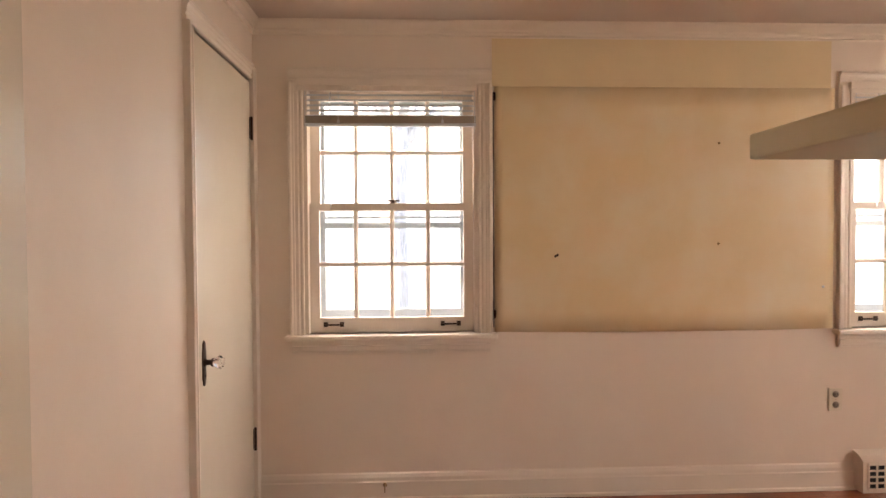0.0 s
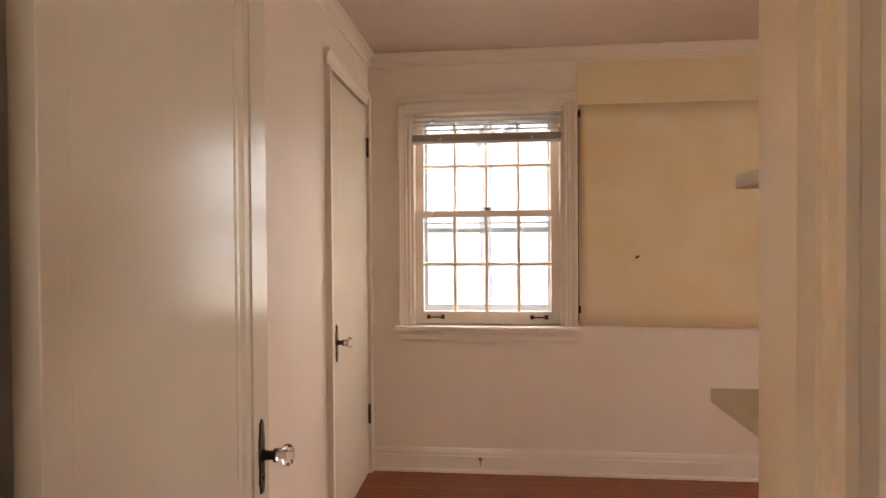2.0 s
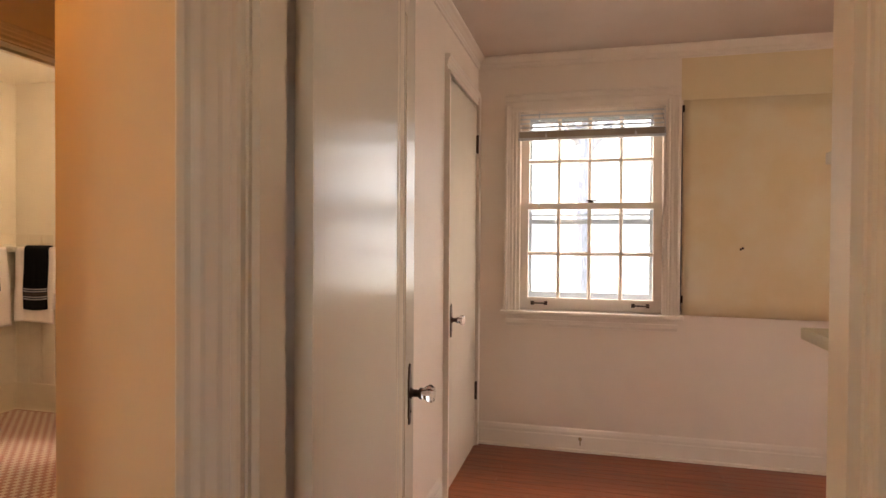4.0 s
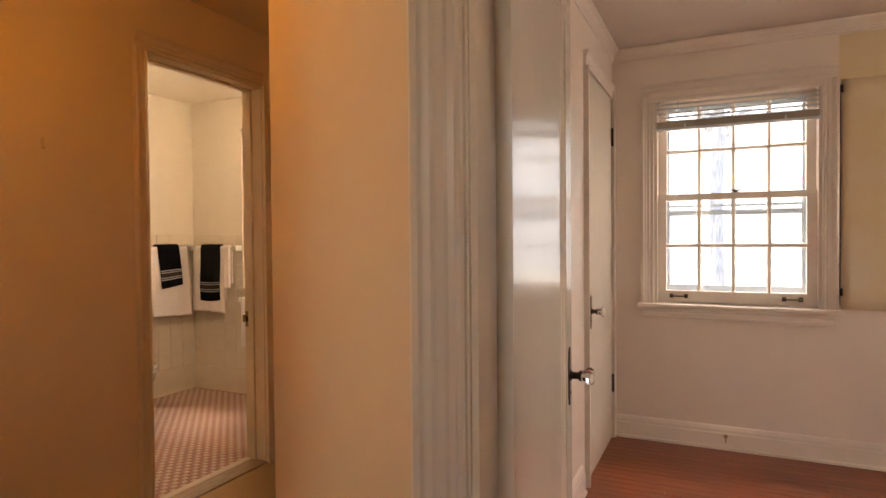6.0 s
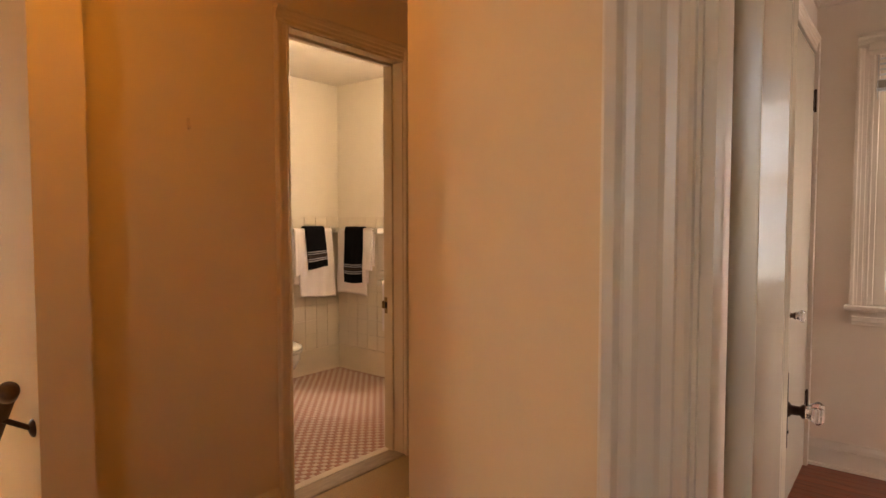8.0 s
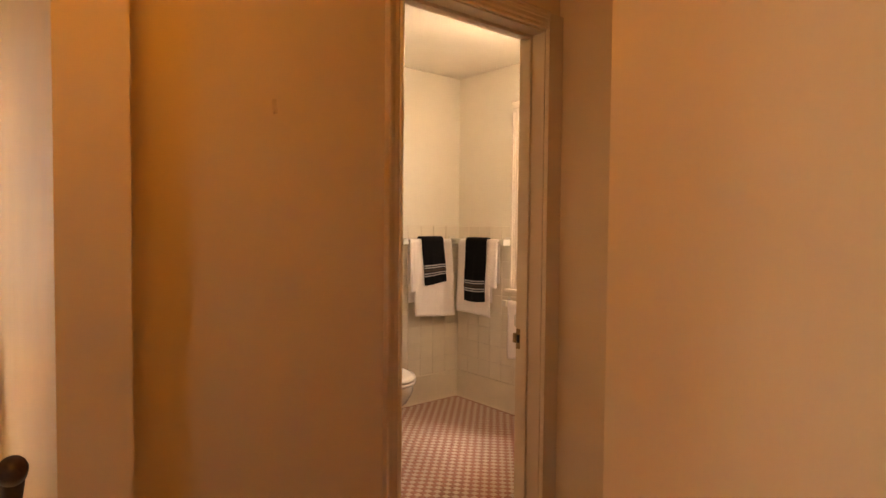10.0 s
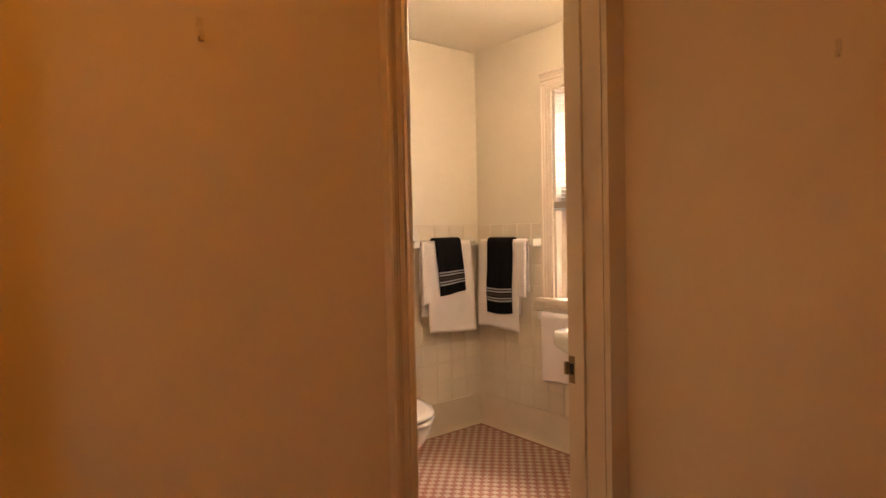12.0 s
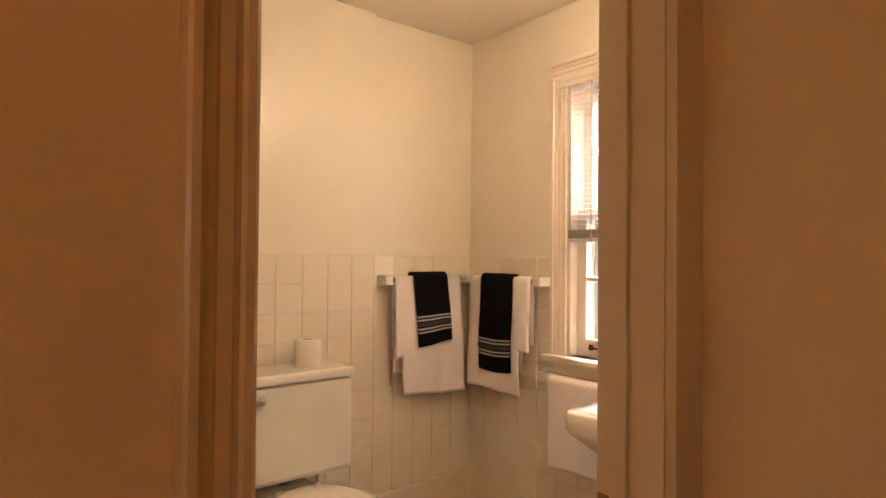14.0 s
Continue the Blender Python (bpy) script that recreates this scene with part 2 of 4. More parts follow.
wall("wall_west", boxes((-0.89, 1.88, 0, XW, CD0, H), (-0.89, CD1, 0, XW, YN, H), (-0.89, CD0, DH, XW, CD1, H)), M_WALL)
wall("wall_west_lower_room", box(XW - 0.003, YB, 0, XW, 1.88, H), M_WALL)
wall("wall_east", boxes((3.9, YB, 0, 4.02, 0.65, H), (3.9, 1.55, 0, 4.02, YN, H), (3.9, 0.65, 0, 4.02, 1.55, WZ[0]), (3.9, 0.65, WZ[1], 4.02, 1.55, H)), M_WALL)
wall("wall_south", boxes((DX1 + 0.02, YH + 0.05, 0, 4.02, YB, H), (DX0 - 0.02, YH + 0.05, DH + 0.02, DX1 + 0.02, YB, H), (-0.77, YB - 0.003, 0, DX0 - 0.02, YB, H)), M_WALL)
wall("wall_hall_north", boxes((DX1 + 0.02, YH, 0, 1.42, YH + 0.05, H), (DX0 - 0.02, YH, DH + 0.02, DX1 + 0.02, YH + 0.05, H)), M_HALL)
wall("wall_hall_angled", prism([(DX0 - 0.02, YH), (DX0 - 0.02, YB - 0.003), (XW - 0.003, YB - 0.003), (XW - 0.003, 1.88), (-0.89, 1.88), (-0.89, AY), (-1.262, AY), (-1.262, 0.466), (-0.625, YH)], 0, H), M_HALL)
wall("wall_alcove_north", box(HX, AY, 0, -0.89, 1.88, H), M_HALL)
wall("wall_hall_west", boxes((HX - 0.06, SY1, 0, HX, BD0 - 0.02, H), (HX - 0.06, BD1 + 0.02, 0, HX, 1.88, H), (HX - 0.06, BD0 - 0.02, BDH + 0.02, HX, BD1 + 0.02, H)), M_HALL)
wall("wall_bath_east", boxes((BX1, BY0, 0, HX - 0.06, BD0 - 0.02, H), (BX1, BD1 + 0.02, 0, HX - 0.06, BY1, H), (BX1, BD0 - 0.02, BDH + 0.02, HX - 0.06, BD1 + 0.02, H)), M_BATH)
wall("wall_bath_west", boxes((BX0 - 0.12, BY0 - 0.06, 0, BX0, BY1 + 0.2, H), (BX0, BY0, 0, BX0 + 0.025, 2.165, H)), M_BATH)
wall("wall_bath_north", boxes((BX0, BY1, 0, BW[0], BY1 + 0.2, H), (BW[1], BY1, 0, -2.2, BY1 + 0.2, H), (BW[0], BY1, 0, BW[1], BY1 + 0.2, BWZ[0]), (BW[0], BY1, BWZ[1], BW[1], BY1 + 0.2, H)), M_BATH)
wall("wall_bath_south", box(BX0, BY0 - 0.03, 0, HX - 0.06, BY0, H), M_BATH)
wall("wall_stair_north", boxes((BX0 - 0.12, SY0, -2.6, HX - 0.06, BY0 - 0.03, H), (HX - 0.06, SY0, -2.6, SX, SY1, H)), M_HALL)
wall("wall_stair_south", box(BX0 - 0.12, -0.97, -2.6, -2.295, -0.85, H), M_HALL)
wall("wall_stair_west", boxes((BX0 - 0.24, -0.97, -2.6, BX0 - 0.12, -0.7, H), (BX0 - 0.24, -0.3, -2.6, BX0 - 0.12, 0.18, H), (BX0 - 0.24, -0.7, -2.6, BX0 - 0.12, -0.3, 0.7), (BX0 - 0.24, -0.7, 2.0, BX0 - 0.12, -0.3, H)), M_HALL)
wall("wall_hall_south", boxes((-2.42, -1.77, 0, -0.8, -1.65, H), (-0.2, -1.77, 0, 1.42, -1.65, H), (-0.8, -1.77, 0, -0.2, -1.65, 0.85), (-0.8, -1.77, 2.0, -0.2, -1.65, H)), M_HALL)
wall("wall_hall_south_west", box(-2.415, -1.65, 0, -2.295, -0.97, H), M_HALL)
wall("wall_hall_east", box(1.3, -1.65, 0, 1.42, YH, H), M_HALL)
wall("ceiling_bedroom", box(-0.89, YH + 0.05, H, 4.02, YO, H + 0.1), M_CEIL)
wall("ceiling_hall", boxes((HX - 0.06, -1.77, H + 0.001, 1.42, YH + 0.05, H + 0.1), (HX - 0.06, YH + 0.05, H + 0.001, -0.89, 1.88, H + 0.1), (BX0 - 0.24, -0.97, H + 0.001, HX - 0.06, 0.15, H + 0.1)), M_HALL)
wall("ceiling_bath", box(BX0 - 0.12, 0.15, H + 0.002, HX - 0.06, BY1 + 0.2, H + 0.1), M_BATH)
wall("floor_bedroom", box(-0.89, YH + 0.06, -0.1, 4.02, YO, -0.012), M_SUB)
wall("floor_hall", boxes((-2.15, -1.77, -0.1, 1.42, YH + 0.06, 0), (SX, SY0, -0.1, -2.15, SY1, 0), (HX - 0.02, SY1, -0.1, -2.15, 1.88, 0), (-2.15, YH + 0.06, -0.1, -0.89, 1.88, 0), (-2.415, -1.77, -0.1, -2.15, -0.85, 0)), M_CARPET)
wall("floor_bath", box(BX0 - 0.12, BY0, -0.1, HX - 0.06, BY1 + 0.2, 0.002), M_FGROUT)
stairs = thing("staircase", -2.15, -0.4, 0)
tagged(stairs, "carpeted tan stairs going down beside a cream hall wall", "staircase", kind="structure")
for i in range(9):
    part("step", box(-2.15 - 0.22 * (i + 1) - 0.0, -0.85, -0.24 * (i + 1) - 0.2, -2.15 - 0.22 * i + 0.02 * (i > 0), SY0, -0.2 * (i + 1) - 0.0, 0), M_CARPET, stairs)
for s in stairs.children:
    s.matrix_parent_inverse = stairs.matrix_world.inverted()


# ---- trims ----
def trim(name, bm, mat, label=""):
    return part(name, bm, mat, kind="structure", label=label)


BASE = [(0, 0), (0, 0.026), (0.014, 0.024), (0.018, 0.016), (0.09, 0.016), (0.096, 0.012), (0.112, 0.012), (0.128, 0.007), (0.135, 0)]
CROWN = [(0, 0), (0, 0.045), (-0.01, 0.043), (-0.018, 0.03), (-0.035, 0.014), (-0.045, 0.014), (-0.052, 0.009), (-0.062, 0.009), (-0.066, 0)]
Z3 = (0, 0, 1)
for a, b, o in (((XW, YN, 0), (2.245, YN, 0), (0, -1, 0)), ((2.66, YN, 0), (3.9, YN, 0), (0, -1, 0)), ((XW, YB, 0), (XW, 2.03, 0), (1, 0, 0)), ((DX1 + 0.1, YB, 0), (3.9, YB, 0), (0, 1, 0)), ((3.9, YB, 0), (3.9, YN, 0), (-1, 0, 0))):
    trim("baseboard", sweep(BASE, a, b, o, Z3), M_TRIM)
for a, b, o in (((XW, YN, H), (3.9, YN, H), (0, -1, 0)), ((XW, YB, H), (XW, YN, H), (1, 0, 0)), ((XW, YB, H), (3.9, YB, H), (0, 1, 0)), ((3.9, YB, H), (3.9, YN, H), (-1, 0, 0))):
    trim("crown_moulding", sweep(CROWN, a, b, o, Z3), M_TRIM)
HB = [(0, 0), (0, 0.02), (0.09, 0.02), (0.1, 0.012), (0.11, 0)]
for a, b, o in (((HX, SY1, 0), (HX, BD0 - 0.076, 0), (1, 0, 0)), ((HX, AY, 0), (-1.262, AY, 0), (0, -1, 0)), ((-1.262, 0.466, 0), (-1.262, AY, 0), (-1, 0, 0)), ((DX1 + 0.1, YH, 0), (1.3, YH, 0), (0, -1, 0))):
    trim("baseboard", sweep(HB, a, b, o, Z3), M_HTRIM)


def door_frame(name, p0, along, out, width, height, w, depth, mat, w_end=None, both=False, label="", stop=None):
    """Casing on the face at p0 (floor corner of the opening), jambs going back by depth. along: from one jamb to the other, out: out of the wall."""
    along, out, p0 = Vector(along), Vector(out), Vector(p0)
    frame_ob = thing(name)
    tagged(frame_ob, label, "door frame", kind="structure")
    we = w if w_end is None else w_end
    p1 = p0 + along * width
    up = Vector(Z3)
    for side in ((0, 1) if both else (0,)):
        q0, q1, o = (p0, p1, out) if side == 0 else (p0 - out * depth, p1 - out * depth, -out)
        part("casing", sweep(casing_profile(w), q0 - along * 0.004, q0 - along * 0.004 + up * (height + 0.004), o, -along), mat, frame_ob)
        if side == 1 or w_end is None:
            part("casing", sweep(casing_profile(we), q1 + along * 0.004, q1 + along * 0.004 + up * (height + 0.004), o, along), mat, frame_ob)
        else:
            part("casing", sweep([(0, 0), (0, 0.02), (we, 0.02), (we, 0)], q1 + along * 0.004, q1 + along * 0.004 + up * (height + 0.07), o, along), mat, frame_ob)
        part("head_casing", sweep(casing_profile(min(w, 0.075)), q0 - along * (w + 0.002) + up * (height + 0.006), q1 + along * (0 if w_end else we) + up * (height + 0.006), o, up), mat, frame_ob)
    def slab(a, b, t):
        lo = [min(a[i], b[i]) for i in range(3)]
        hi = [max(a[i], b[i]) for i in range(3)]
        return box(*lo, *hi)
    part("jamb", slab(p0 - along * 0.0195, p0 - out * depth + up * height, 0), mat, frame_ob)
    part("jamb", slab(p1 + along * 0.0195, p1 - out * depth + up * height, 0), mat, frame_ob)
    part("head_jamb", slab(p0 - along * 0.0195 + up * height, p1 + along * 0.0195 - out * depth + up * (height + 0.0195), 0), mat, frame_ob)
    if stop:
        s0, s1 = stop
        part("stop", slab(p0 - out * s0, p0 + along * 0.012 - out * s1 + up * (height - 0.012), 0), mat, frame_ob)
        part("stop", slab(p1 - out * s0, p1 - along * 0.012 - out * s1 + up * (height - 0.012), 0), mat, frame_ob)
        part("head_stop", slab(p0 - out * s0 + up * (height - 0.012), p1 - out * s1 + up * height, 0), mat, frame_ob)
    return frame_ob


door_frame("door_frame_bedroom", (DX0, YH, 0), (1, 0, 0), (0, -1, 0), DX1 - DX0, DH, 0.088, YB - YH, M_JAMB, both=True, label="cream painted moulded casing round the bedroom doorway", stop=(0.008, 0.036))
door_frame("door_frame_bath", (HX, BD0, 0), (0, 1, 0), (1, 0, 0), BD1 - BD0, BDH, 0.068, HX - BX1, M_HTRIM, w_end=0.084, label="cream painted casing round the bathroom doorway", stop=(0.066, 0.1))
door_frame("door_frame_closet", (XW, CD0, 0), (0, 1, 0), (1, 0, 0), CD1 - CD0, DH, 0.072, 0.06, M_TRIM, w_end=0.055, label="cream painted casing round the closed closet door")
trim("threshold", box(BX1 - 0.005, BD0, 0, BX1 + 0.04, BD1, 0.012, 0.002), M_STONE, "pale marble strip in the bathroom doorway")
M_SADDLE = material("grey_worn_saddle", (0.34, 0.26, 0.18), 0.5, grain=0.2, grain_scale=9, stretch=(6, 1, 1))
trim("threshold", box(BX1 + 0.041, BD0, 0, HX + 0.012, BD1, 0.01, 0.004), M_SADDLE, "worn grey wooden saddle in the bathroom doorway")


# ---- doors ----
def knob_set(parent, y, z, face):
    """Escutcheon plate, rose, neck and cut glass knob on the face at x = face, pointing to +x."""
    plate = [(0, -0.088), (0.012, -0.083), (0.012, -0.07), (0.019, -0.058), (0.016, -0.03), (0.02, 0), (0.019, 0.04), (0.013, 0.058), (0.013, 0.072), (0, 0.082)]
    pts = plate + [(-a, b) for a, b in reversed(plate[1:-1])]
    bm = bmesh.new()
    f0 = [bm.verts.new((face, y + a, z + b)) for a, b in pts]
    f1 = [bm.verts.new((face + 0.004, y + a * 0.85, z + b * 0.97)) for a, b in pts]
    for i in range(len(pts)):
        j = (i + 1) % len(pts)
        bm.faces.new((f0[i], f0[j], f1[j], f1[i]))
    bm.faces.new(f1)
    pl = part("escutcheon", bm, M_IRON, parent, "dark bronze plate")
    part("keyhole", turned(lathe([(0.004, 0), (0.004, 0.002), (0, 0.002)], 10), Matrix.Translation((face + 0.004, y, z - 0.05)) @ pose(0, 0, 0, 0, 90, 0)), M_HOLE_SHADE, pl)
    at = Matrix.Translation((face + 0.004, y, z)) @ pose(0, 0, 0, 0, 90, 0)
    part("neck", turned(lathe([(0.016, 0), (0.016, 0.003), (0.011, 0.006), (0.01, 0.022), (0.015, 0.026), (0.016, 0.032), (0, 0.032)]), at), M_IRON, parent)
    knob = turned(lathe([(0, 0.032), (0.013, 0.032), (0.016, 0.038), (0.025, 0.052), (0.0255, 0.058), (0.019, 0.066), (0, 0.068)], 8), at)
    for f in knob.faces:
        f.smooth = False
    part("knob", knob, M_KNOB, parent, "cut glass knob")


def panel_door(name, width, height, t, label, panel=True, hinge_stile=0.05, knob_y=None, knob_z=0.83, hinges=(0.33, 1.81), hinge_side=0):
    """Door leaf in the yz plane, from y = 0 to width, its shown face at x = 0 and its back at -t."""
    d = thing(name)
    tagged(d, label, "door")
    s, hs, top, low = 0.108, hinge_stile, 0.11, 0.2
    if panel:
        part("stile", box(-t, 0, 0.008, 0, hs, height, 0.0015), M_DOOR, d)
        part("stile", box(-t, width - s, 0.008, 0, width, height, 0.0015), M_DOOR, d)
        part("top_rail", box(-t, hs, height - top, 0, width - s, height), M_DOOR, d)
        part("bottom_rail", box(-t, hs, 0.008, 0, width - s, low), M_DOOR, d)
        part("panel", boxes((-t + 0.008, hs, low + 0.1, -0.0012, width - s - 0.1, height - top - 0.1), (-t + 0.008, hs, low, -0.0115, width - s, height - top)), M_DOOR, d)
        prof = [(0, -0.001), (0, -0.002), (0.004, -0.007), (0.009, -0.003), (0.048, 0.001), (0.055, 0.006), (0.064, 0.007), (0.072, 0.004), (0.08, 0.001), (0.094, 0.001), (0.1, -0.001), (0.1, -0.011), (0, -0.011)]
        z0, z1 = low, height - top
        for a, b, sd in (((0, width - s, z0), (0, width - s, z1), (0, -1, 0)), ((0, hs, z0), (0, width - s, z0), (0, 0, 1)), ((0, hs, z1), (0, width - s, z1), (0, 0, -1))):
            part("moulding", sweep(prof, a, b, (1, 0, 0), sd), M_DOOR, d)
    else:
        part("leaf", box(-t, 0, 0.008, 0, width, height, 0.002), M_DOOR, d)
    if knob_y is not None:
        knob_set(d, knob_y, knob_z, 0)
    for hz in hinges:
        yy = 0 if hinge_side == 0 else width
        sgn = -1 if hinge_side == 0 else 1
        h = part("hinge", box(-0.001, min(yy - sgn * 0.012, yy + sgn * 0.02), hz - 0.05, 0.004, max(yy - sgn * 0.012, yy + sgn * 0.02), hz + 0.05, 0.001), M_IRON, d, "dark bronze butt hinge")
        pin = part("pin", tube((0.007, yy + sgn * 0.002, hz - 0.055), (0.007, yy + sgn * 0.002, hz + 0.055), 0.006), M_IRON, h)
    return d


closet_door = panel_door("closet_door", CD1 - CD0 - 0.006, DH - 0.006, 0.035, "closed cream painted closet door with a glass knob", panel=False, knob_y=0.062, knob_z=0.842, hinges=(0.335, 1.815), hinge_side=1)
closet_door.matrix_world = pose(XW + 0.004, CD0 + 0.003, 0)
bed_door = panel_door("bedroom_door", 0.77, DH - 0.006, 0.03, "open cream one-panel bedroom door standing against the side wall", panel=True, hinge_stile=0.05, knob_y=0.77 - 0.06, knob_z=0.821, hinges=())
bed_door.matrix_world = pose(-0.5005, 0.212, 0, 0, 0, 5.6)
strike = thing("strike_plate", -2.539, BD1 - 0.003, 0.784)
tagged(strike, "worn bronze strike plate on the bathroom door jamb", "strike plate")
part("plate", box(-0.012, -0.001, -0.045, 0.012, 0.003, 0.04, 0.001), M_BRASS, strike)
part("latch_hole", box(-0.008, -0.002, -0.018, 0.008, 0.0, 0.016), M_HOLE_SHADE, strike)
part("lip", box(-0.026, -0.006, -0.02, -0.014, 0.003, 0.02, 0.001), M_BRASS, strike)


# ---- windows ----
def make_window(name, x0, x1, z0, z1, yf, cols, label, deep=0.2, bars=1, mat=None, wide=0.07, split=None, brass=None):
    """Double-hung window in a north wall, its casing on the face y = yf."""
    mat = mat or M_TRIM
    w = thing(name)
    tagged(w, label, "window", kind="structure")
    L, R, U = Vector((-1, 0, 0)), Vector((1, 0, 0)), Vector(Z3)
    o = (0, -1, 0)
    prof = casing_profile(wide, 0.018)
    part("window_frame", sweep(prof, (x0 - 0.0, yf, z0), (x0 - 0.0, yf, z1), o, L), mat, w)
    part("window_frame", sweep(prof, (x1, yf, z0), (x1, yf, z1), o, R), mat, w)
    part("window_frame", sweep(prof, (x0 - wide, yf, z1), (x1 + wide, yf, z1), o, U), mat, w)
    part("window_sill", box(x0 - wide - 0.02, yf - 0.055, z0 - 0.024, x1 + wide + 0.02, yf + 0.05, z0, 0.006), mat, w)
    part("apron", sweep([(0, 0), (0, 0.012), (-0.026, 0.014), (-0.028, 0.021), (-0.05, 0.021), (-0.054, 0.013), (-0.066, 0.011), (-0.069, 0)], (x0 - wide + 0.01, yf, z0 - 0.026), (x1 + wide - 0.01, yf, z0 - 0.026), o, U), mat, w)
    j = 0.018
    part("jamb", box(x0, yf, z0, x0 + j, yf + deep, z1 - j), mat, w)
    part("jamb", box(x1 - j, yf, z0, x1, yf + deep, z1 - j), mat, w)
    part("head_jamb", box(x0, yf, z1 - j, x1, yf + deep, z1), mat, w)
    part("outer_sill", box(x0 + j, yf + 0.05, z0 - 0.03, x1 - j, yf + deep + 0.05, z0 + 0.01), mat, w)
    a, b = x0 + j, x1 - j
    mid = split or (z0 + z1) / 2
    st = 0.047
    for k, (lo, hi, y, foot, head) in enumerate(((z0 + 0.004, mid + 0.018, yf + 0.045, 0.07, 0.036), (mid - 0.018, z1 - j, yf + 0.085, 0.036, 0.045))):
        sash = part("lower_sash" if k == 0 else "upper_sash", boxes((a, y, lo, a + st, y + 0.034, hi), (b - st, y, lo, b, y + 0.034, hi), (a + st, y, lo, b - st, y + 0.034, lo + foot), (a + st, y, hi - head, b - st, y + 0.034, hi)), mat, w)
        gx0, gx1, gz0, gz1 = a + st, b - st, lo + foot, hi - head
        for c in range(1, cols):
            x = gx0 + (gx1 - gx0) * c / cols
            part("glazing_bar", sweep([(-0.0115, 0.003), (-0.005, 0.014), (0.005, 0.014), (0.0115, 0.003), (0.0115, -0.01), (-0.0115, -0.01)], (x, y + 0.016, gz0), (x, y + 0.016, gz1), o, R), mat, sash)
        for c in range(1, bars + 1):
            z = gz0 + (gz1 - gz0) * c / (bars + 1)
            part("glazing_bar", sweep([(-0.0115, 0.004), (-0.005, 0.015), (0.005, 0.015), (0.0115, 0.004), (0.0115, -0.011), (-0.0115, -0.011)], (gx0, y + 0.016, z), (gx1, y + 0.016, z), o, U), mat, sash)
        for c in range(cols):
            for r in range(bars + 1):
                px0, px1 = gx0 + (gx1 - gx0) * c / cols, gx0 + (gx1 - gx0) * (c + 1) / cols
                pz0, pz1 = gz0 + (gz1 - gz0) * r / (bars + 1), gz0 + (gz1 - gz0) * (r + 1) / (bars + 1)
                g = part("pane", box(px0 + 0.002, y + 0.018, pz0 + 0.002, px1 - 0.002, y + 0.021, pz1 - 0.002), M_GLASS, sash)
                g.visible_shadow = False
        if k == 0:
            for hx in ((a + 0.065, a + 0.165), (b - 0.165, b - 0.065)):
                h = part("sash_lift", boxes((hx[0], y - 0.004, lo + 0.026, hx[0] + 0.02, y, lo + 0.05), (hx[1] - 0.02, y - 0.004, lo + 0.026, hx[1], y, lo + 0.05)), M_IRON, sash, "dark bar lift")
                part("grip", tube((hx[0] + 0.008, y - 0.016, lo + 0.038), (hx[1] - 0.008, y - 0.016, lo + 0.038), 0.0045), M_IRON, h)
            c = (a + b) / 2 + 0.01
            lk = part("sash_lock", turned(lathe([(0.02, 0), (0.02, 0.004), (0.012, 0.007), (0.01, 0.014), (0, 0.015)]), Matrix.Translation((c, y + 0.016, hi))), M_IRON, sash, "dark cam lock")
            part("lever", box(c - 0.03, y + 0.008, hi + 0.009, c + 0.03, y + 0.02, hi + 0.018, 0.003), M_IRON, lk)
    # storm window outside
    yy, sw = yf + deep - 0.035, 0.058
    part("storm_frame", boxes((a, yy, z0 + 0.01, a + sw, yy + 0.02, z1 - j), (b - sw, yy, z0 + 0.01, b, yy + 0.02, z1 - j), (a + sw, yy, z0 + 0.01, b - sw, yy + 0.02, z0 + 0.1),
                              (a + sw, yy, z1 - j - 0.05, b - sw, yy + 0.02, z1 - j), (a + sw, yy, mid - 0.105, b - sw, yy + 0.02, mid - 0.075), (a + sw, yy, mid - 0.055, b - sw, yy + 0.015, mid - 0.042)), M_STORM, w)
    return w


make_window("window_1", *W1, *WZ, YN, 4, "cream double-hung window with eight small panes in each sash", split=1.447)
make_window("window_2", *W2, *WZ, YN, 4, "cream double-hung window with small panes beside the board", split=1.447)
make_window("window_3", *BW, *BWZ, BY1, 3, "cream double-hung bathroom window over the towel bar", split=1.44, wide=0.075)
make_window("window_5", -0.45, 0.45, *WZ, 0, 2, "cream double-hung window in the side wall", deep=0.12).matrix_world = pose(3.9, 1.1, 0, 0, 0, -90)
make_window("window_6", -0.2, 0.2, 0.7, 2.0, 0, 1, "narrow cream double-hung window over the stairs", deep=0.12).matrix_world = pose(BX0 - 0.12, -0.5, 0, 0, 0, 90)
# out of view, added so the hall fill has an opening to come through
make_window("window_4", -0.3, 0.3, 0.85, 2.0, 0, 2, "unseen cream double-hung window added for the hall fill light", deep=0.12).matrix_world = pose(-0.5, -1.65, 0, 0, 0, 180)


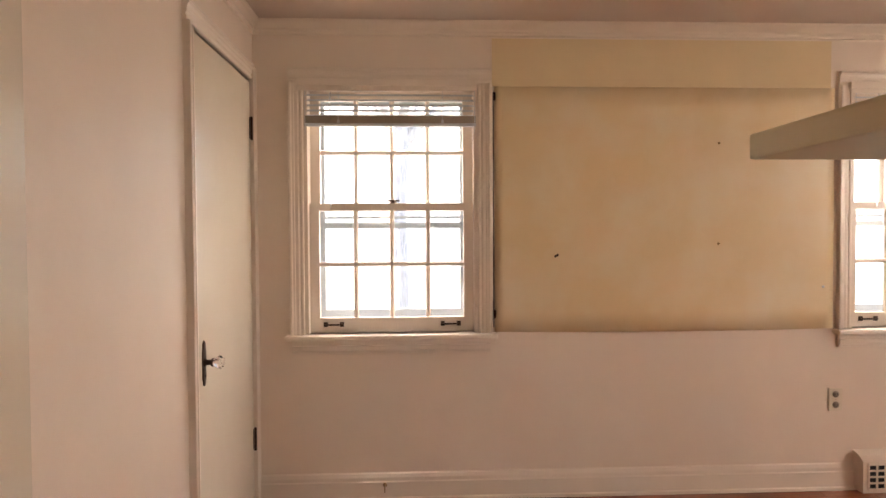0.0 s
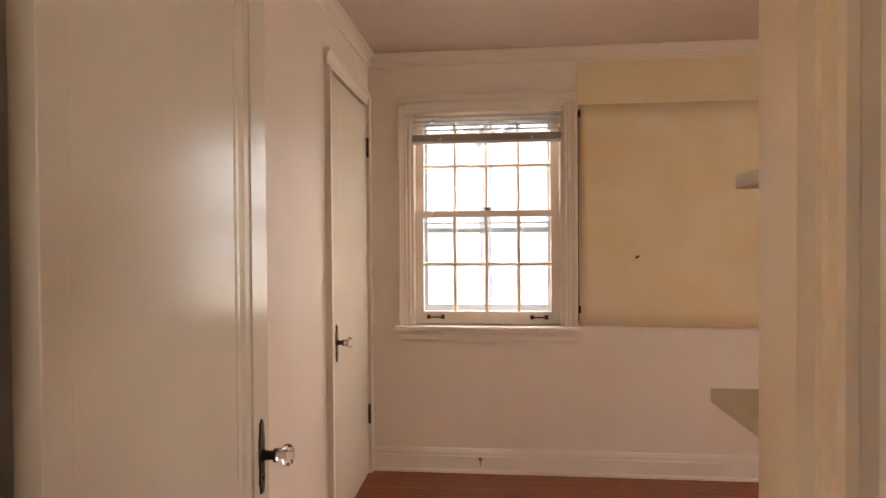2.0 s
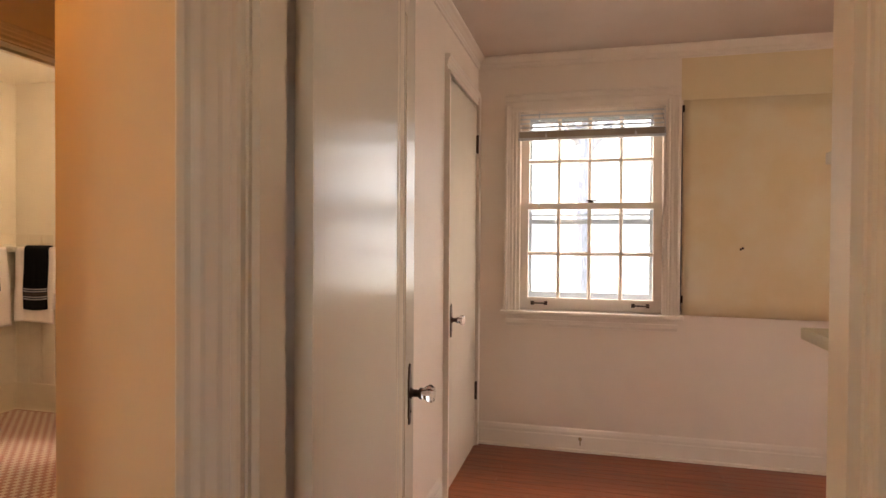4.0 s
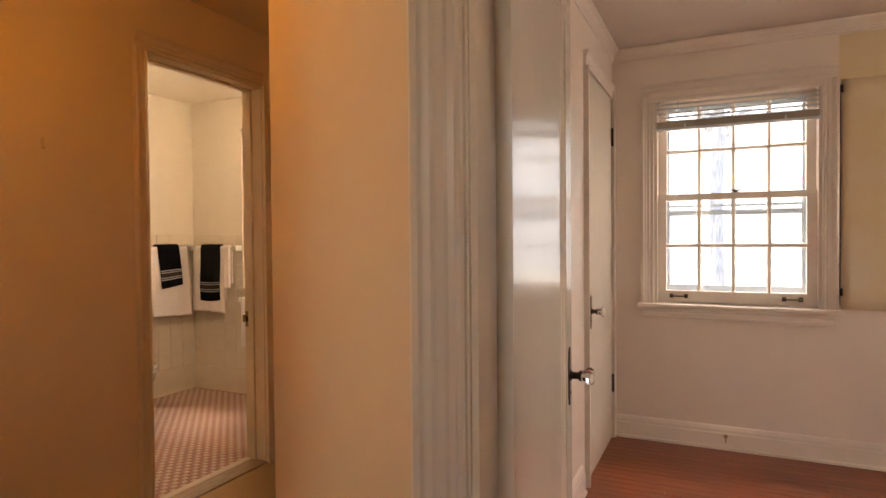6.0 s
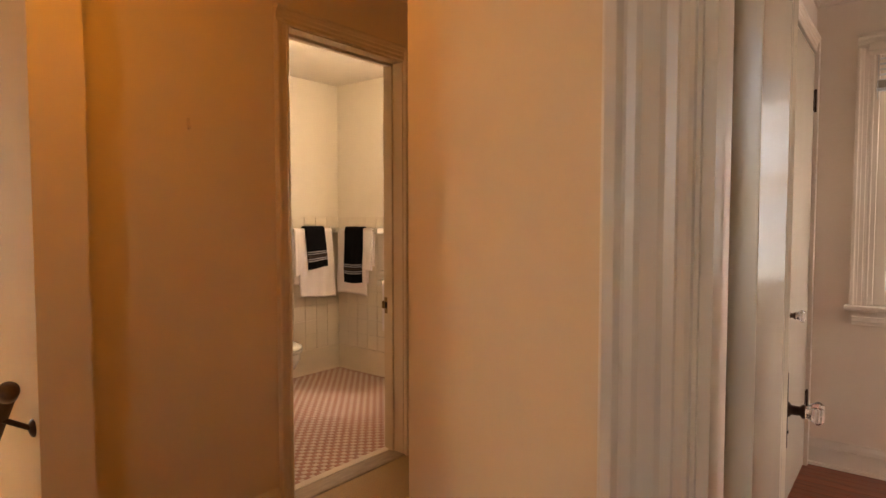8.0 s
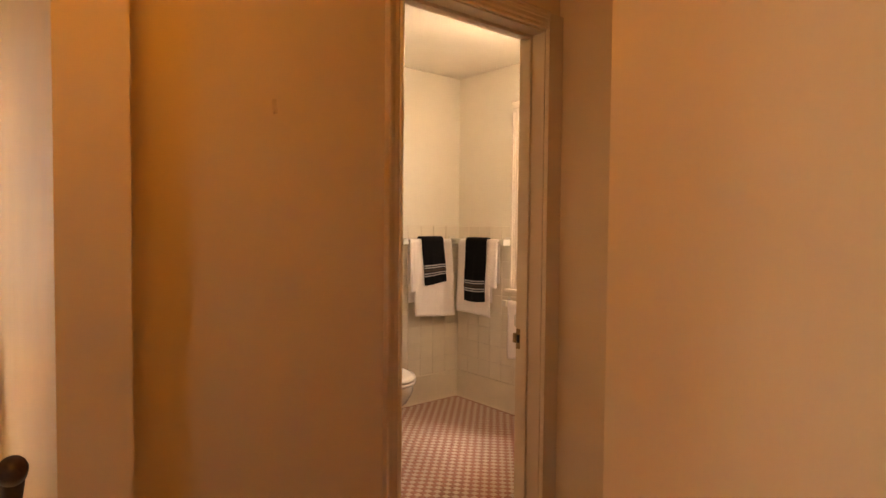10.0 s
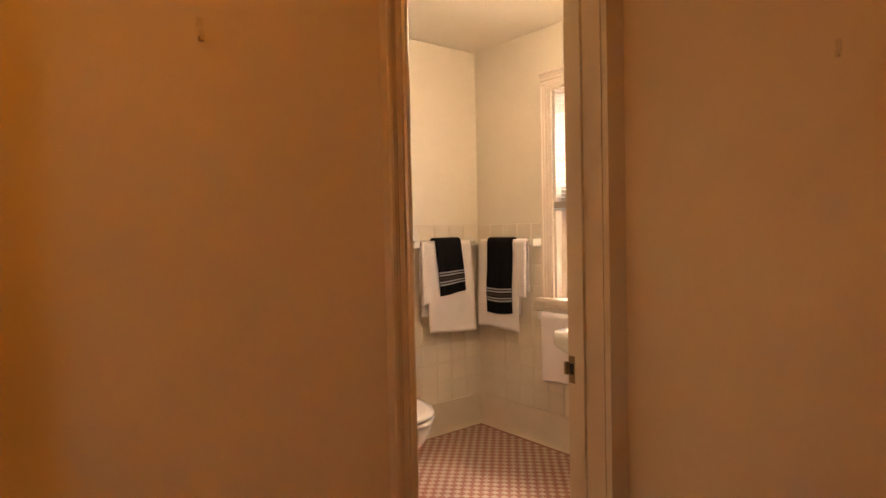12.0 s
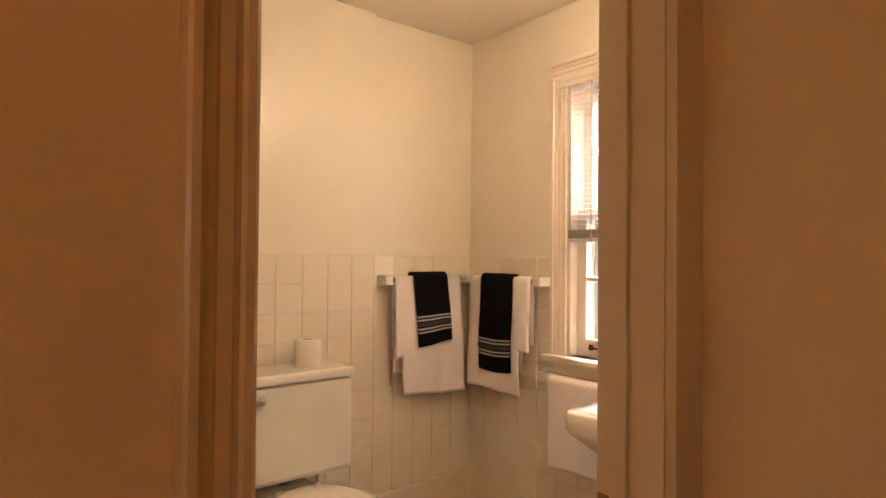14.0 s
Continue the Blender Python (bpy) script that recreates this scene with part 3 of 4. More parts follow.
def make_blind(x0, x1, ztop, zlow, y, slats, label, step=0.021, tilt=0.0):
    bl = thing("mini_blind", (x0 + x1) / 2, y, ztop)
    tagged(bl, label, "window blind")
    inv = Matrix.Translation((-(x0 + x1) / 2, -y, -ztop))
    def add(nm, bm, mat, parent=None, lb=""):
        return part(nm, turned(bm, inv), mat, parent or bl, lb)
    add("valance", box(x0 - 0.026, y - 0.05, ztop - 0.014, x1, y - 0.044, ztop + 0.02, 0.002), M_TRIM)
    add("valance_return", boxes((x0 - 0.026, y - 0.044, ztop - 0.014, x0 - 0.022, y - 0.03, ztop + 0.02), (x0 + 0.004, y - 0.044, ztop - 0.02, x1 - 0.004, y - 0.024, ztop - 0.004)), M_TRIM)
    add("headrail", box(x0 + 0.004, y - 0.024, ztop - 0.03, x1 - 0.004, y + 0.004, ztop, 0.002), M_TRIM)
    add("valance_lip", box(x0 - 0.024, y - 0.047, ztop - 0.036, x1 - 0.002, y - 0.04, ztop - 0.015, 0.002), M_TRIM)
    for i in range(slats):
        z = ztop - 0.05 - i * step
        bm = sweep([(-0.0125, 0), (-0.006, 0.0016), (0, 0.0021), (0.006, 0.0016), (0.0125, 0), (0.006, 0.0008), (0, 0.0013), (-0.006, 0.0008)], (x0 + 0.006, y - 0.012, z), (x1 - 0.006, y - 0.012, z), (0, -math.sin(radians(tilt)), math.cos(radians(tilt))), (0, math.cos(radians(tilt)), math.sin(radians(tilt))))
        add("slat", bm, M_BLIND)
    # white slats like the others, their shade is put into the taupe
    add("raised_slats", box(x0 + 0.006, y - 0.024, zlow + 0.015, x1 - 0.006, y, zlow + 0.05), M_TAUPE, lb="stacked white slats with their shade put into a taupe colour")
    add("bottom_rail", box(x0 + 0.004, y - 0.026, zlow, x1 - 0.004, y + 0.001, zlow + 0.014, 0.003), M_BLIND)
    for f in (0.2, 0.8):
        x = x0 + (x1 - x0) * f
        add("ladder_cord", boxes((x - 0.001, y - 0.027, zlow, x + 0.001, y - 0.0255, ztop - 0.03), (x - 0.001, y + 0.0015, zlow, x + 0.001, y + 0.003, ztop - 0.03)), M_BLIND)
        add("ladder_tab", box(x - 0.006, y - 0.0275, zlow - 0.002, x + 0.006, y - 0.0255, zlow + 0.03), M_BLIND)
    for x in (x0 + 0.13, ):
        add("tilt_wand", tube((x, y - 0.03, ztop - 0.62), (x, y - 0.03, ztop - 0.03), 0.0035, 6), M_GLASS)
    for x in (x1 - 0.012, x0 + 0.01):
        add("pull_cord", tube((x, y - 0.034, zlow - 0.04), (x, y - 0.034, ztop - 0.03), 0.0015, 5), M_BLIND)
    return bl


make_blind(W1[0] + 0.002, W1[1] - 0.002, 2.04, 1.838, YN + 0.02, 6, "white mini blind drawn up at the top of the window", step=0.025, tilt=34)
make_blind(W2[0] + 0.002, W2[1] - 0.002, 2.04, 1.838, YN + 0.02, 6, "white mini blind drawn up at the top of the window", step=0.025, tilt=34)
make_blind(BW[0] + 0.002, BW[1] - 0.002, 2.015, 1.325, BY1 + 0.02, 28, "white mini blind half down over the bathroom window", tilt=12)

# ---- outdoors ----
wall("ground", box(-60, 3.2, -3.1, 60, 120, -3.0), M_GRASS)
wall("ground_east", box(6, -1.9, -3.1, 60, 3.2, -3.0), M_GRASS)
# bluish emission, so the added far sheet glows white through the panes
M_BACKDROP_GLOW = bpy.data.materials.new("backdrop_glow")
M_BACKDROP_GLOW.use_nodes = True
M_BACKDROP_GLOW.node_tree.nodes["Principled BSDF"].inputs["Base Color"].default_value = (0.12, 0.15, 0.18, 1)
M_BACKDROP_GLOW.node_tree.nodes["Principled BSDF"].inputs["Emission Color"].default_value = (0.66, 0.84, 1, 1)
M_BACKDROP_GLOW.node_tree.nodes["Principled BSDF"].inputs["Emission Strength"].default_value = 0.2
wall("backdrop", box(-90, 70, -3.0, 90, 70.5, 45), M_BACKDROP_GLOW)
wall("ground_west", box(-60, -1.9, -3.1, -6, 3.2, -3.0), M_GRASS)
wall("ground_south", box(-60, -120, -3.1, 60, -1.9, -3.0), M_GRASS)


def make_tree(x, y, height, label, seed):
    rnd = random.Random(seed)
    t = thing("tree", x, y, -3.0)
    tagged(t, label, "tree")
    bm = bmesh.new()

    def limb(a, b, r0, r1, n=7):
        a, b = Vector(a), Vector(b)
        q = (b - a).to_track_quat("Z", "Y").to_matrix().to_4x4()
        seg = 5
        rings = []
        for k in range(seg + 1):
            f = k / seg
            c = a.lerp(b, f) + Vector((rnd.uniform(-1, 1), rnd.uniform(-1, 1), 0)) * r0 * 0.3 * (0 < k < seg)
            r = r0 + (r1 - r0) * f
            rings.append([bm.verts.new(c + (q @ Vector((math.cos(2 * math.pi * i / n) * r * rnd.uniform(0.85, 1.15), math.sin(2 * math.pi * i / n) * r * rnd.uniform(0.85, 1.15), 0)))) for i in range(n)])
        for p, q2 in zip(rings, rings[1:]):
            for i in range(n):
                bm.faces.new((p[i], p[(i + 1) % n], q2[(i + 1) % n], q2[i]))
    limb((0, 0, 0), (0.1, 0, height * 0.72), 0.2, 0.14, 14)
    tips = []
    for k in range(7):
        a = 2 * math.pi * k / 7 + rnd.uniform(-0.3, 0.3)
        z = height * rnd.uniform(0.66, 0.72)
        e = Vector((math.cos(a) * rnd.uniform(1.2, 2.4), math.sin(a) * rnd.uniform(1.2, 2.4), height * rnd.uniform(0.84, 1.0)))
        limb((0.1, 0, z), e, 0.08, 0.03)
        tips.append(e)
        for _ in range(4):
            e2 = e + Vector((rnd.uniform(-1, 1), rnd.uniform(-1, 1), rnd.uniform(-0.6, 0.8)))
            limb(e * 0.7 + Vector((0.03, 0, z * 0.3)), e2, 0.025, 0.006, 5)
            tips.append(e2)
    part("trunk", bm, M_BARK, t)
    verts, faces = [], []
    for tip in tips:
        for _ in range(14):
            c = tip + Vector((rnd.gauss(0, 0.5), rnd.gauss(0, 0.5), rnd.gauss(0, 0.45)))
            u = Vector((rnd.gauss(0, 1), rnd.gauss(0, 1), rnd.gauss(0, 1))).normalized() * 0.03
            v = u.cross(Vector((rnd.gauss(0, 1), rnd.gauss(0, 1), rnd.gauss(0, 1)))).normalized() * 0.018
            n = len(verts)
            verts += [c - u, c + v, c + u, c - v]
            faces.append((n, n + 1, n + 2, n + 3))
    me = bpy.data.meshes.new("crown")
    me.from_pydata(verts, [], faces)
    me.materials.append(M_LEAF)
    crown = new("crown", me)
    crown.parent = t
    return t


make_tree(-0.35, 8.2, 8.2, "small thinly leaved garden tree with rough grey bark", 4)
make_tree(2.6, 11.5, 4.6, "thinly leaved garden tree behind another tree", 9)
house = thing("neighbouring_house", -7.5, 9.0, -3.0)
tagged(house, "neighbouring house with blue-grey vertical board siding", "house")
part("wall", box(-4.0, 0.06, 0, 3.4, 5.0, 6.0), M_SIDING, house)
for i in range(29):
    part("board", box(-4.0 + 0.255 * i, 0.0, 0, -4.0 + 0.255 * i + 0.235, 0.055, 6.0), M_SIDING, house)
part("roof", turned(sweep([(0, 0), (3.0, 2.2), (6.0, 0)], (-4.3, -0.3, 6.0), (3.7, -0.3, 6.0), (0, 0, 1), (0, 1, 0)), Matrix.Identity(4)), M_BARK, house)


# ---- things in the bedroom ----
def wall_board(x0, x1, z0, z1, y):
    """A thin board whose lower edge bellies out a little."""
    b = thing("wall_board", (x0 + x1) / 2, y, z0)
    tagged(b, "large yellowed cream board screwed flat to the wall between two windows", "wall board")
    nx, nz = 40, 12
    bm = bmesh.new()
    sheets = []
    for side in (0, 1):
        grid = []
        for i in range(nx + 1):
            col = []
            for k in range(nz + 1):
                u, v = i / nx, k / nz
                low = (1 - v) ** 3
                out = 0.0065 + 0.012 * low * math.sin(math.pi * u) ** 2 + 0.003 * math.sin(u * 9) * low
                col.append(bm.verts.new((x0 + (x1 - x0) * u - (x0 + x1) / 2, -out if side else -out + 0.006, (z1 - z0) * v - 0.006 * low * math.sin(math.pi * u * 0.9))))
            grid.append(col)
        sheets.append(grid)
        for i in range(nx):
            for k in range(nz):
                f = bm.faces.new((grid[i][k], grid[i + 1][k], grid[i + 1][k + 1], grid[i][k + 1]))
                f.smooth = True
    a, c = sheets
    for i in range(nx):
        bm.faces.new((a[i][0], a[i + 1][0], c[i + 1][0], c[i][0]))
        bm.faces.new((a[i][nz], a[i + 1][nz], c[i + 1][nz], c[i][nz]))
    for k in range(nz):
        bm.faces.new((a[0][k], a[0][k + 1], c[0][k + 1], c[0][k]))
        bm.faces.new((a[nx][k], a[nx][k + 1], c[nx][k + 1], c[nx][k]))
    part("panel", bm, M_BOARD, b)
    cx = (x0 + x1) / 2
    # dark strip stands in for the shade of the gap beside the board
    part("side_batten", box(x0 - 0.0075 - cx, -0.006, 0.02, x0 - 0.004 - cx, 0, z1 - z0 - 0.03), M_IRON, b, "dark strip put in for the shaded gap along the board's edge")
    for z in (0.09, z1 - z0 - 0.05):
        part("clip", box(x0 - 0.008 - cx, -0.02, z - 0.02, x0 + 0.004 - cx, -0.011, z + 0.02, 0.002), M_IRON, b, "small dark clip")
    for x, z, m in ((0.31, 0.378, M_IRON), (1.12, 0.93, M_BRASS), (1.12, 0.43, M_BRASS), (1.66, 0.21, M_BLIND), (0.30, 0.372, M_IRON)):
        part("nail", turned(lathe([(0.0065, 0), (0.0055, 0.004), (0, 0.005)], 10), Matrix.Translation((x0 + x - cx, -0.0135, z)) @ pose(0, 0, 0, 90, 0, 0)), m, b)


wall_board(0.402, 2.118, 0.826, 2.032, YN)
trim("painted_strip", box(0.39, YN - 0.003, 2.034, 2.1, YN, 2.266), M_STRIP)


def shelf(x0, x1, y0, y1, z, label):
    s = thing("wall_shelf", (x0 + x1) / 2, y0, z)
    tagged(s, label, "shelf", "shelves beside the bedroom door")
    cx = (x0 + x1) / 2
    part("shelf_board", box(x0 - cx, 0, 0, x1 - cx, y1 - y0, 0.019, 0.0025), M_SHELF, s)
    for x in (x0 + 0.15 - cx, x1 - 0.15 - cx):
        br = part("bracket", boxes((x - 0.008, 0, -0.14, x + 0.008, 0.016, 0), (x - 0.008, 0.016, -0.016, x + 0.008, y1 - y0 - 0.06, 0)), M_TRIM, s)
        part("brace", tube((x, 0.01, -0.13), (x, y1 - y0 - 0.08, -0.012), 0.006, 8), M_TRIM, br)
    return s


M_SHELF = material("aged_cream_shelf", (0.66, 0.58, 0.4), 0.45, grain=0.04, grain_scale=8)
s1 = shelf(0.272, 1.25, YB, 0.475, 1.362, "cream painted wall shelf beside the open bedroom doorway")
s2 = copy_thing(s1, pose(0.729, YB, 1.078))

outlet = thing("wall_outlet", 2.14, YN, 0.46)
tagged(outlet, "ivory double wall outlet above the baseboard", "outlet")
part("cover_plate", box(-0.036, -0.006, -0.058, 0.036, 0, 0.058, 0.003), M_PLASTIC, outlet)
for z in (0.027, -0.027):
    r = part("receptacle", turned(lathe([(0.0165, 0), (0.0165, 0.003), (0, 0.003)], 20), Matrix.Translation((0, -0.006, z)) @ pose(0, 0, 0, 90, 0, 0)), M_TAUPE, outlet, "worn grey-brown receptacle")
    part("slot", boxes((-0.0075, -0.0098, z - 0.004, -0.0055, -0.0088, z + 0.006), (0.0055, -0.0098, z - 0.004, 0.0075, -0.0088, z + 0.006), (-0.002, -0.0098, z - 0.011, 0.002, -0.0088, z - 0.007)), M_HOLE_SHADE, r)
part("screw", turned(lathe([(0.003, 0), (0, 0.002)], 8), Matrix.Translation((0, -0.006, 0)) @ pose(0, 0, 0, 90, 0, 0)), M_CHROME, outlet)

vent = thing("floor_register", 2.235, YN, 0.005)
tagged(vent, "cream painted baseboard heating register, shade behind its grille painted black", "register")
part("body", sweep([(0.0, 0), (0.0, 0.075), (0.158, 0.075), (0.182, 0.05), (0.195, 0.012), (0.195, 0)], (0, 0, 0), (0.4, 0, 0), (0, -1, 0), Z3), M_TRIM, vent)
# flat sheet on the body, its black is the shade behind the bars
part("opening", box(0.025, -0.0765, 0.018, 0.375, -0.0745, 0.148), M_HOLE_SHADE, vent, "flat black sheet for the shade inside the register")
for k in range(5):
    part("grille_bar", box(0.025, -0.083, 0.018 + k * 0.031, 0.375, -0.076, 0.026 + k * 0.031), M_TRIM, vent)
for k in range(9):
    part("grille_post", box(0.022 + k * 0.043, -0.0815, 0.022, 0.030 + k * 0.043, -0.0765, 0.146), M_TRIM, vent)

stop = thing("door_stop", -0.146, YN - 0.016, 0.078)
tagged(stop, "small brass door stop hook screwed into the baseboard", "door stop")
part("rose", turned(lathe([(0.011, 0), (0.009, 0.004), (0.004, 0.006), (0, 0.006)]), pose(0, 0, 0, 90, 0, 0)), M_BRASS, stop)
part("hook", boxes((-0.003, -0.022, -0.003, 0.003, -0.004, 0.003), (-0.003, -0.022, -0.03, 0.003, -0.016, -0.002)), M_BRASS, stop)


# wall tan made darker, the hooks' shadow is put into the colour
M_HOOK = material("hook_paint_with_shade", (0.65, 0.48, 0.29), 0.4, grain=0.1, grain_scale=30)


def picture_hook(x, y, z, rz):
    h = thing("picture_hook", x, y, z, rz)
    tagged(h, "small picture hook painted over in the wall's tan, darkened by painted shade", "hook", "painted-over hooks in the hall")
    part("plate", box(-0.006, -0.003, -0.014, 0.006, 0, 0.018, 0.001), M_HOOK, h)
    part("hook", boxes((-0.004, -0.014, -0.024, 0.004, -0.002, -0.018), (-0.004, -0.014, -0.02, 0.004, -0.01, -0.008)), M_HOOK, h)


picture_hook(-1.84, AY, 1.623, 0)
picture_hook(HX, 0.562, 1.583, 90)

# ---- things in the hall and on the stairs ----
rail = thing("handrail", -2.262, SY0, 0.75)
tagged(rail, "dark stained round wooden handrail on the stair wall", "handrail")
RA, RB = Vector((0.03, -0.075, 0.03)), Vector((-1.6, -0.075, -1.55))
part("rail", tube(RA, RB, 0.023, 20), M_RAIL, rail)
part("end_cap", turned(lathe([(0, -0.004), (0.024, -0.002), (0.027, 0.01), (0.026, 0.03), (0.0235, 0.034)]), Matrix.Translation(RA) @ (RB - RA).to_track_quat("Z", "Y").to_matrix().to_4x4()), M_RAIL, rail)
for f in (0.05, 0.75):
    c = RA.lerp(RB, f)
    br = part("bracket", tube(c + Vector((0, 0, -0.02)), (c.x, -0.004, c.z - 0.065), 0.008, 10), M_IRON, rail, "dark bronze bracket")
    part("rosette", turned(lathe([(0.027, 0), (0.024, 0.005), (0.012, 0.011), (0, 0.012)]), Matrix.Translation((c.x, 0, c.z - 0.065)) @ pose(0, 0, 0, 90, 0, 0)), M_IRON, br)

lampo = thing("ceiling_lamp", -1.65, -0.08, H)
tagged(lampo, "small brass ceiling lamp fitting over the landing", "ceiling lamp")
part("canopy", turned(lathe([(0.06, 0), (0.055, -0.02), (0.02, -0.03), (0.018, -0.06), (0, -0.06)]), Matrix.Identity(4)), M_BRASS, lampo)
# unseen fitting, added only to carry the bathroom fill
lampb = thing("ceiling_lamp", -2.85, 2.05, H)
tagged(lampb, "unseen white ceiling fitting added over the bathroom fill light", "ceiling lamp")
part("canopy", lathe([(0.07, 0), (0.065, -0.02), (0.03, -0.03), (0.03, -0.07), (0, -0.07)]), M_PORC, lampb)


# ---- things in the bathroom ----
def sheet(x0, x1, front, back, r, s0, s1, off, seed, skew=0.0, nx=26, ns=60, thick=0.007, wave=0.004, flare=0.0):
    """Cloth over a bar at the origin along x, hanging to -front in front (towards -y) and to -back behind. s0, s1: the part of its length that is made."""
    rnd = random.Random(seed)
    ph = [rnd.uniform(0, 6.28) for _ in range(4)]
    arc = math.pi * r
    total = back + arc + front

    def place(u, s, o):
        x = x0 + (x1 - x0) * u
        if s < back:
            y, z, ny, nz, hang = r, -(back - s), 1, 0, back - s
        elif s < back + arc:
            a = (s - back) / r
            y, z, ny, nz, hang = r * math.cos(a), r * math.sin(a), math.cos(a), math.sin(a), 0
        else:
            y, z, ny, nz, hang = -r, -(s - back - arc), -1, 0, s - back - arc
        k = min(1, hang / 0.25)
        w = wave * k * (math.sin(u * 11 + ph[0]) + 0.6 * math.sin(u * 23 + ph[1] + hang * 5)) + 0.004 * k * math.sin(hang * 14 + ph[2])
        if ny < 0:
            x += skew * hang + flare * hang * (u - 0.5)
            w = max(w, -0.004)
            z -= 0.012 * k * math.sin(u * 2.6 + ph[3]) * (hang / max(front, 0.01))
        else:
            w = abs(w) * 0.4
        round_ = 0.5 + 0.5 * min(1, min(u, 1 - u) * 18)
        return Vector((x, y + ny * (o * round_) - (w if ny < 0 else 0) * 1.0, z + nz * o))
    bm = bmesh.new()
    layers = []
    for o in (off, off + thick):
        layers.append([[bm.verts.new(place(i / nx, s0 * total + (s1 - s0) * total * k / ns, o)) for k in range(ns + 1)] for i in range(nx + 1)])
    for g in layers:
        for i in range(nx):
            for k in range(ns):
                bm.faces.new((g[i][k], g[i + 1][k], g[i + 1][k + 1], g[i][k + 1]))
    a, c = layers
    for i in range(nx):
        for k in (0, ns):
            bm.faces.new((a[i][k], a[i + 1][k], c[i + 1][k], c[i][k]))
    for k in range(ns):
        for i in (0, nx):
            bm.faces.new((a[i][k], a[i][k + 1], c[i][k + 1], c[i][k]))
    for f in bm.faces:
        f.smooth = True
    return bm


def towel_bar(x, y, z, rz, length, label, posts=(0, 1)):
    """Bar along local x from 0 to length, in front of a wall whose face is at local y = 0.065."""
    t = thing("towel_bar", x, y, z, rz)
    tagged(t, label, "towel bar")
    part("bar", tube((0, 0, 0), (length, 0, 0), 0.008, 16), M_CHROME, t, "chrome rod")
    for k in posts:
        c = length * k
        p = part("post", boxes((c - 0.021, -0.018, -0.021, c + 0.021, 0.058, 0.021, 0.006)), M_PORC, t, "white ceramic post")
        part("flange", box(c - 0.034, 0.056, -0.036, c + 0.034, 0.065, 0.036, 0.004), M_PORC, p)
    return t


def towel(name, x, y, z, rz, x0, x1, front, back, r, off, seed, mat, label, stripes=(), **kw):
    t = thing(name, x, y, z, rz)
    tagged(t, label, "towel")
    part("cloth", sheet(x0, x1, front, back, r, 0, 1, off, seed, **kw), mat, t)
    total = front + back + math.pi * r
    for lo, hi, m in stripes:
        a = 1 - lo / total
        b = 1 - hi / total
        kw2 = dict(kw)
        kw2["ns"] = 4
        th = kw2.pop("thick", 0.007)
        part("stripe", sheet(x0 - 0.0005, x1 + 0.0005, front, back, r, b, a, off + th - 0.001, seed, thick=0.0022, **kw2), m, t, "woven stripe")
    return t


STR = ((0.070, 0.078, M_STRIPE), (0.085, 0.093, M_STRIPE), (0.099, 0.117, M_BROWN), (0.123, 0.131, M_STRIPE), (0.138, 0.146, M_STRIPE))
NYB = BY1 - 0.065
towel_bar(-4.035, NYB, 1.154, 0, 0.435, "chrome towel bar with white ceramic posts on the tiled wall")
towel("bath_towel", -4.035, NYB, 1.154, 0, 0.0, 0.325, 0.515, 0.42, 0.012, 0.0, 3, M_WHITE, "white terry bath towel folded over a towel bar", flare=0.04)
towel("bath_towel", -4.035, NYB, 1.154, 0, 0.31, 0.392, 0.30, 0.28, 0.010, 0.0, 5, M_WHITE, "folded white terry towel edge hanging on a towel bar", wave=0.003, thick=0.012, nx=10)
towel("hand_towel", -4.035, NYB, 1.154, 0, 0.09, 0.30, 0.41, 0.3, 0.020, 0.004, 7, M_BLACK, "black hand towel with silver stripes over a white towel", STR, wave=0.002, thick=0.008, skew=-0.02)
WXB = BX0 + 0.065
towel_bar(WXB, 2.21, 1.154, 90, 0.475, "chrome towel bar with white ceramic posts beside the tiled corner")
towel("bath_towel", WXB, 2.21, 1.154, 90, 0.045, 0.405, 0.525, 0.42, 0.012, 0.0, 13, M_WHITE, "white terry bath towel hanging askew on a towel bar", skew=0.075)
towel("bath_towel", WXB, 2.21, 1.154, 90, 0.035, 0.09, 0.34, 0.3, 0.010, 0.0, 15, M_WHITE, "folded white terry towel edge hanging on a towel bar", wave=0.002, thick=0.01, nx=8)
towel("hand_towel", WXB, 2.21, 1.154, 90, 0.124, 0.319, 0.296, 0.3, 0.022, 0.008, 17, M_BLACK, "black hand towel with silver stripes hanging askew over a white towel", tuple((a - 0.012, b - 0.012, m) for a, b, m in STR), wave=0.002, thick=0.006, skew=0.11)
towel_bar(-3.57, NYB, 0.752, 0, 0.62, "low chrome towel bar with white ceramic posts under the bathroom window")
towel("face_towel", -3.57, NYB, 0.752, 0, 0.035, 0.33, 0.36, 0.28, 0.013, 0.0, 21, M_WHITE, "white embossed face towel on a low towel bar", flare=-0.05, wave=0.003, thick=0.009)


def loft(rings, cap=True):
    bm = bmesh.new()
    rs = [[bm.verts.new(p) for p in ring] for ring in rings]
    n = len(rs[0])
    for a, b in zip(rs, rs[1:]):
        for i in range(n):
            bm.faces.new((a[i], a[(i + 1) % n], b[(i + 1) % n], b[i]))
    if cap:
        bm.faces.new(rs[0])
        bm.faces.new(rs[-1])
    for f in bm.faces:
        f.smooth = len(f.verts) == 4
    return bm


def oval(cx, cy, z, a, b, n=40, back=None):
    """An egg outline: long half a towards +x, b across; back: half length behind."""
    back = back or a
    return [Vector((cx + (a if math.cos(t) > 0 else back) * math.cos(t), cy + b * math.sin(t), z)) for t in (2 * math.pi * i / n for i in range(n))]


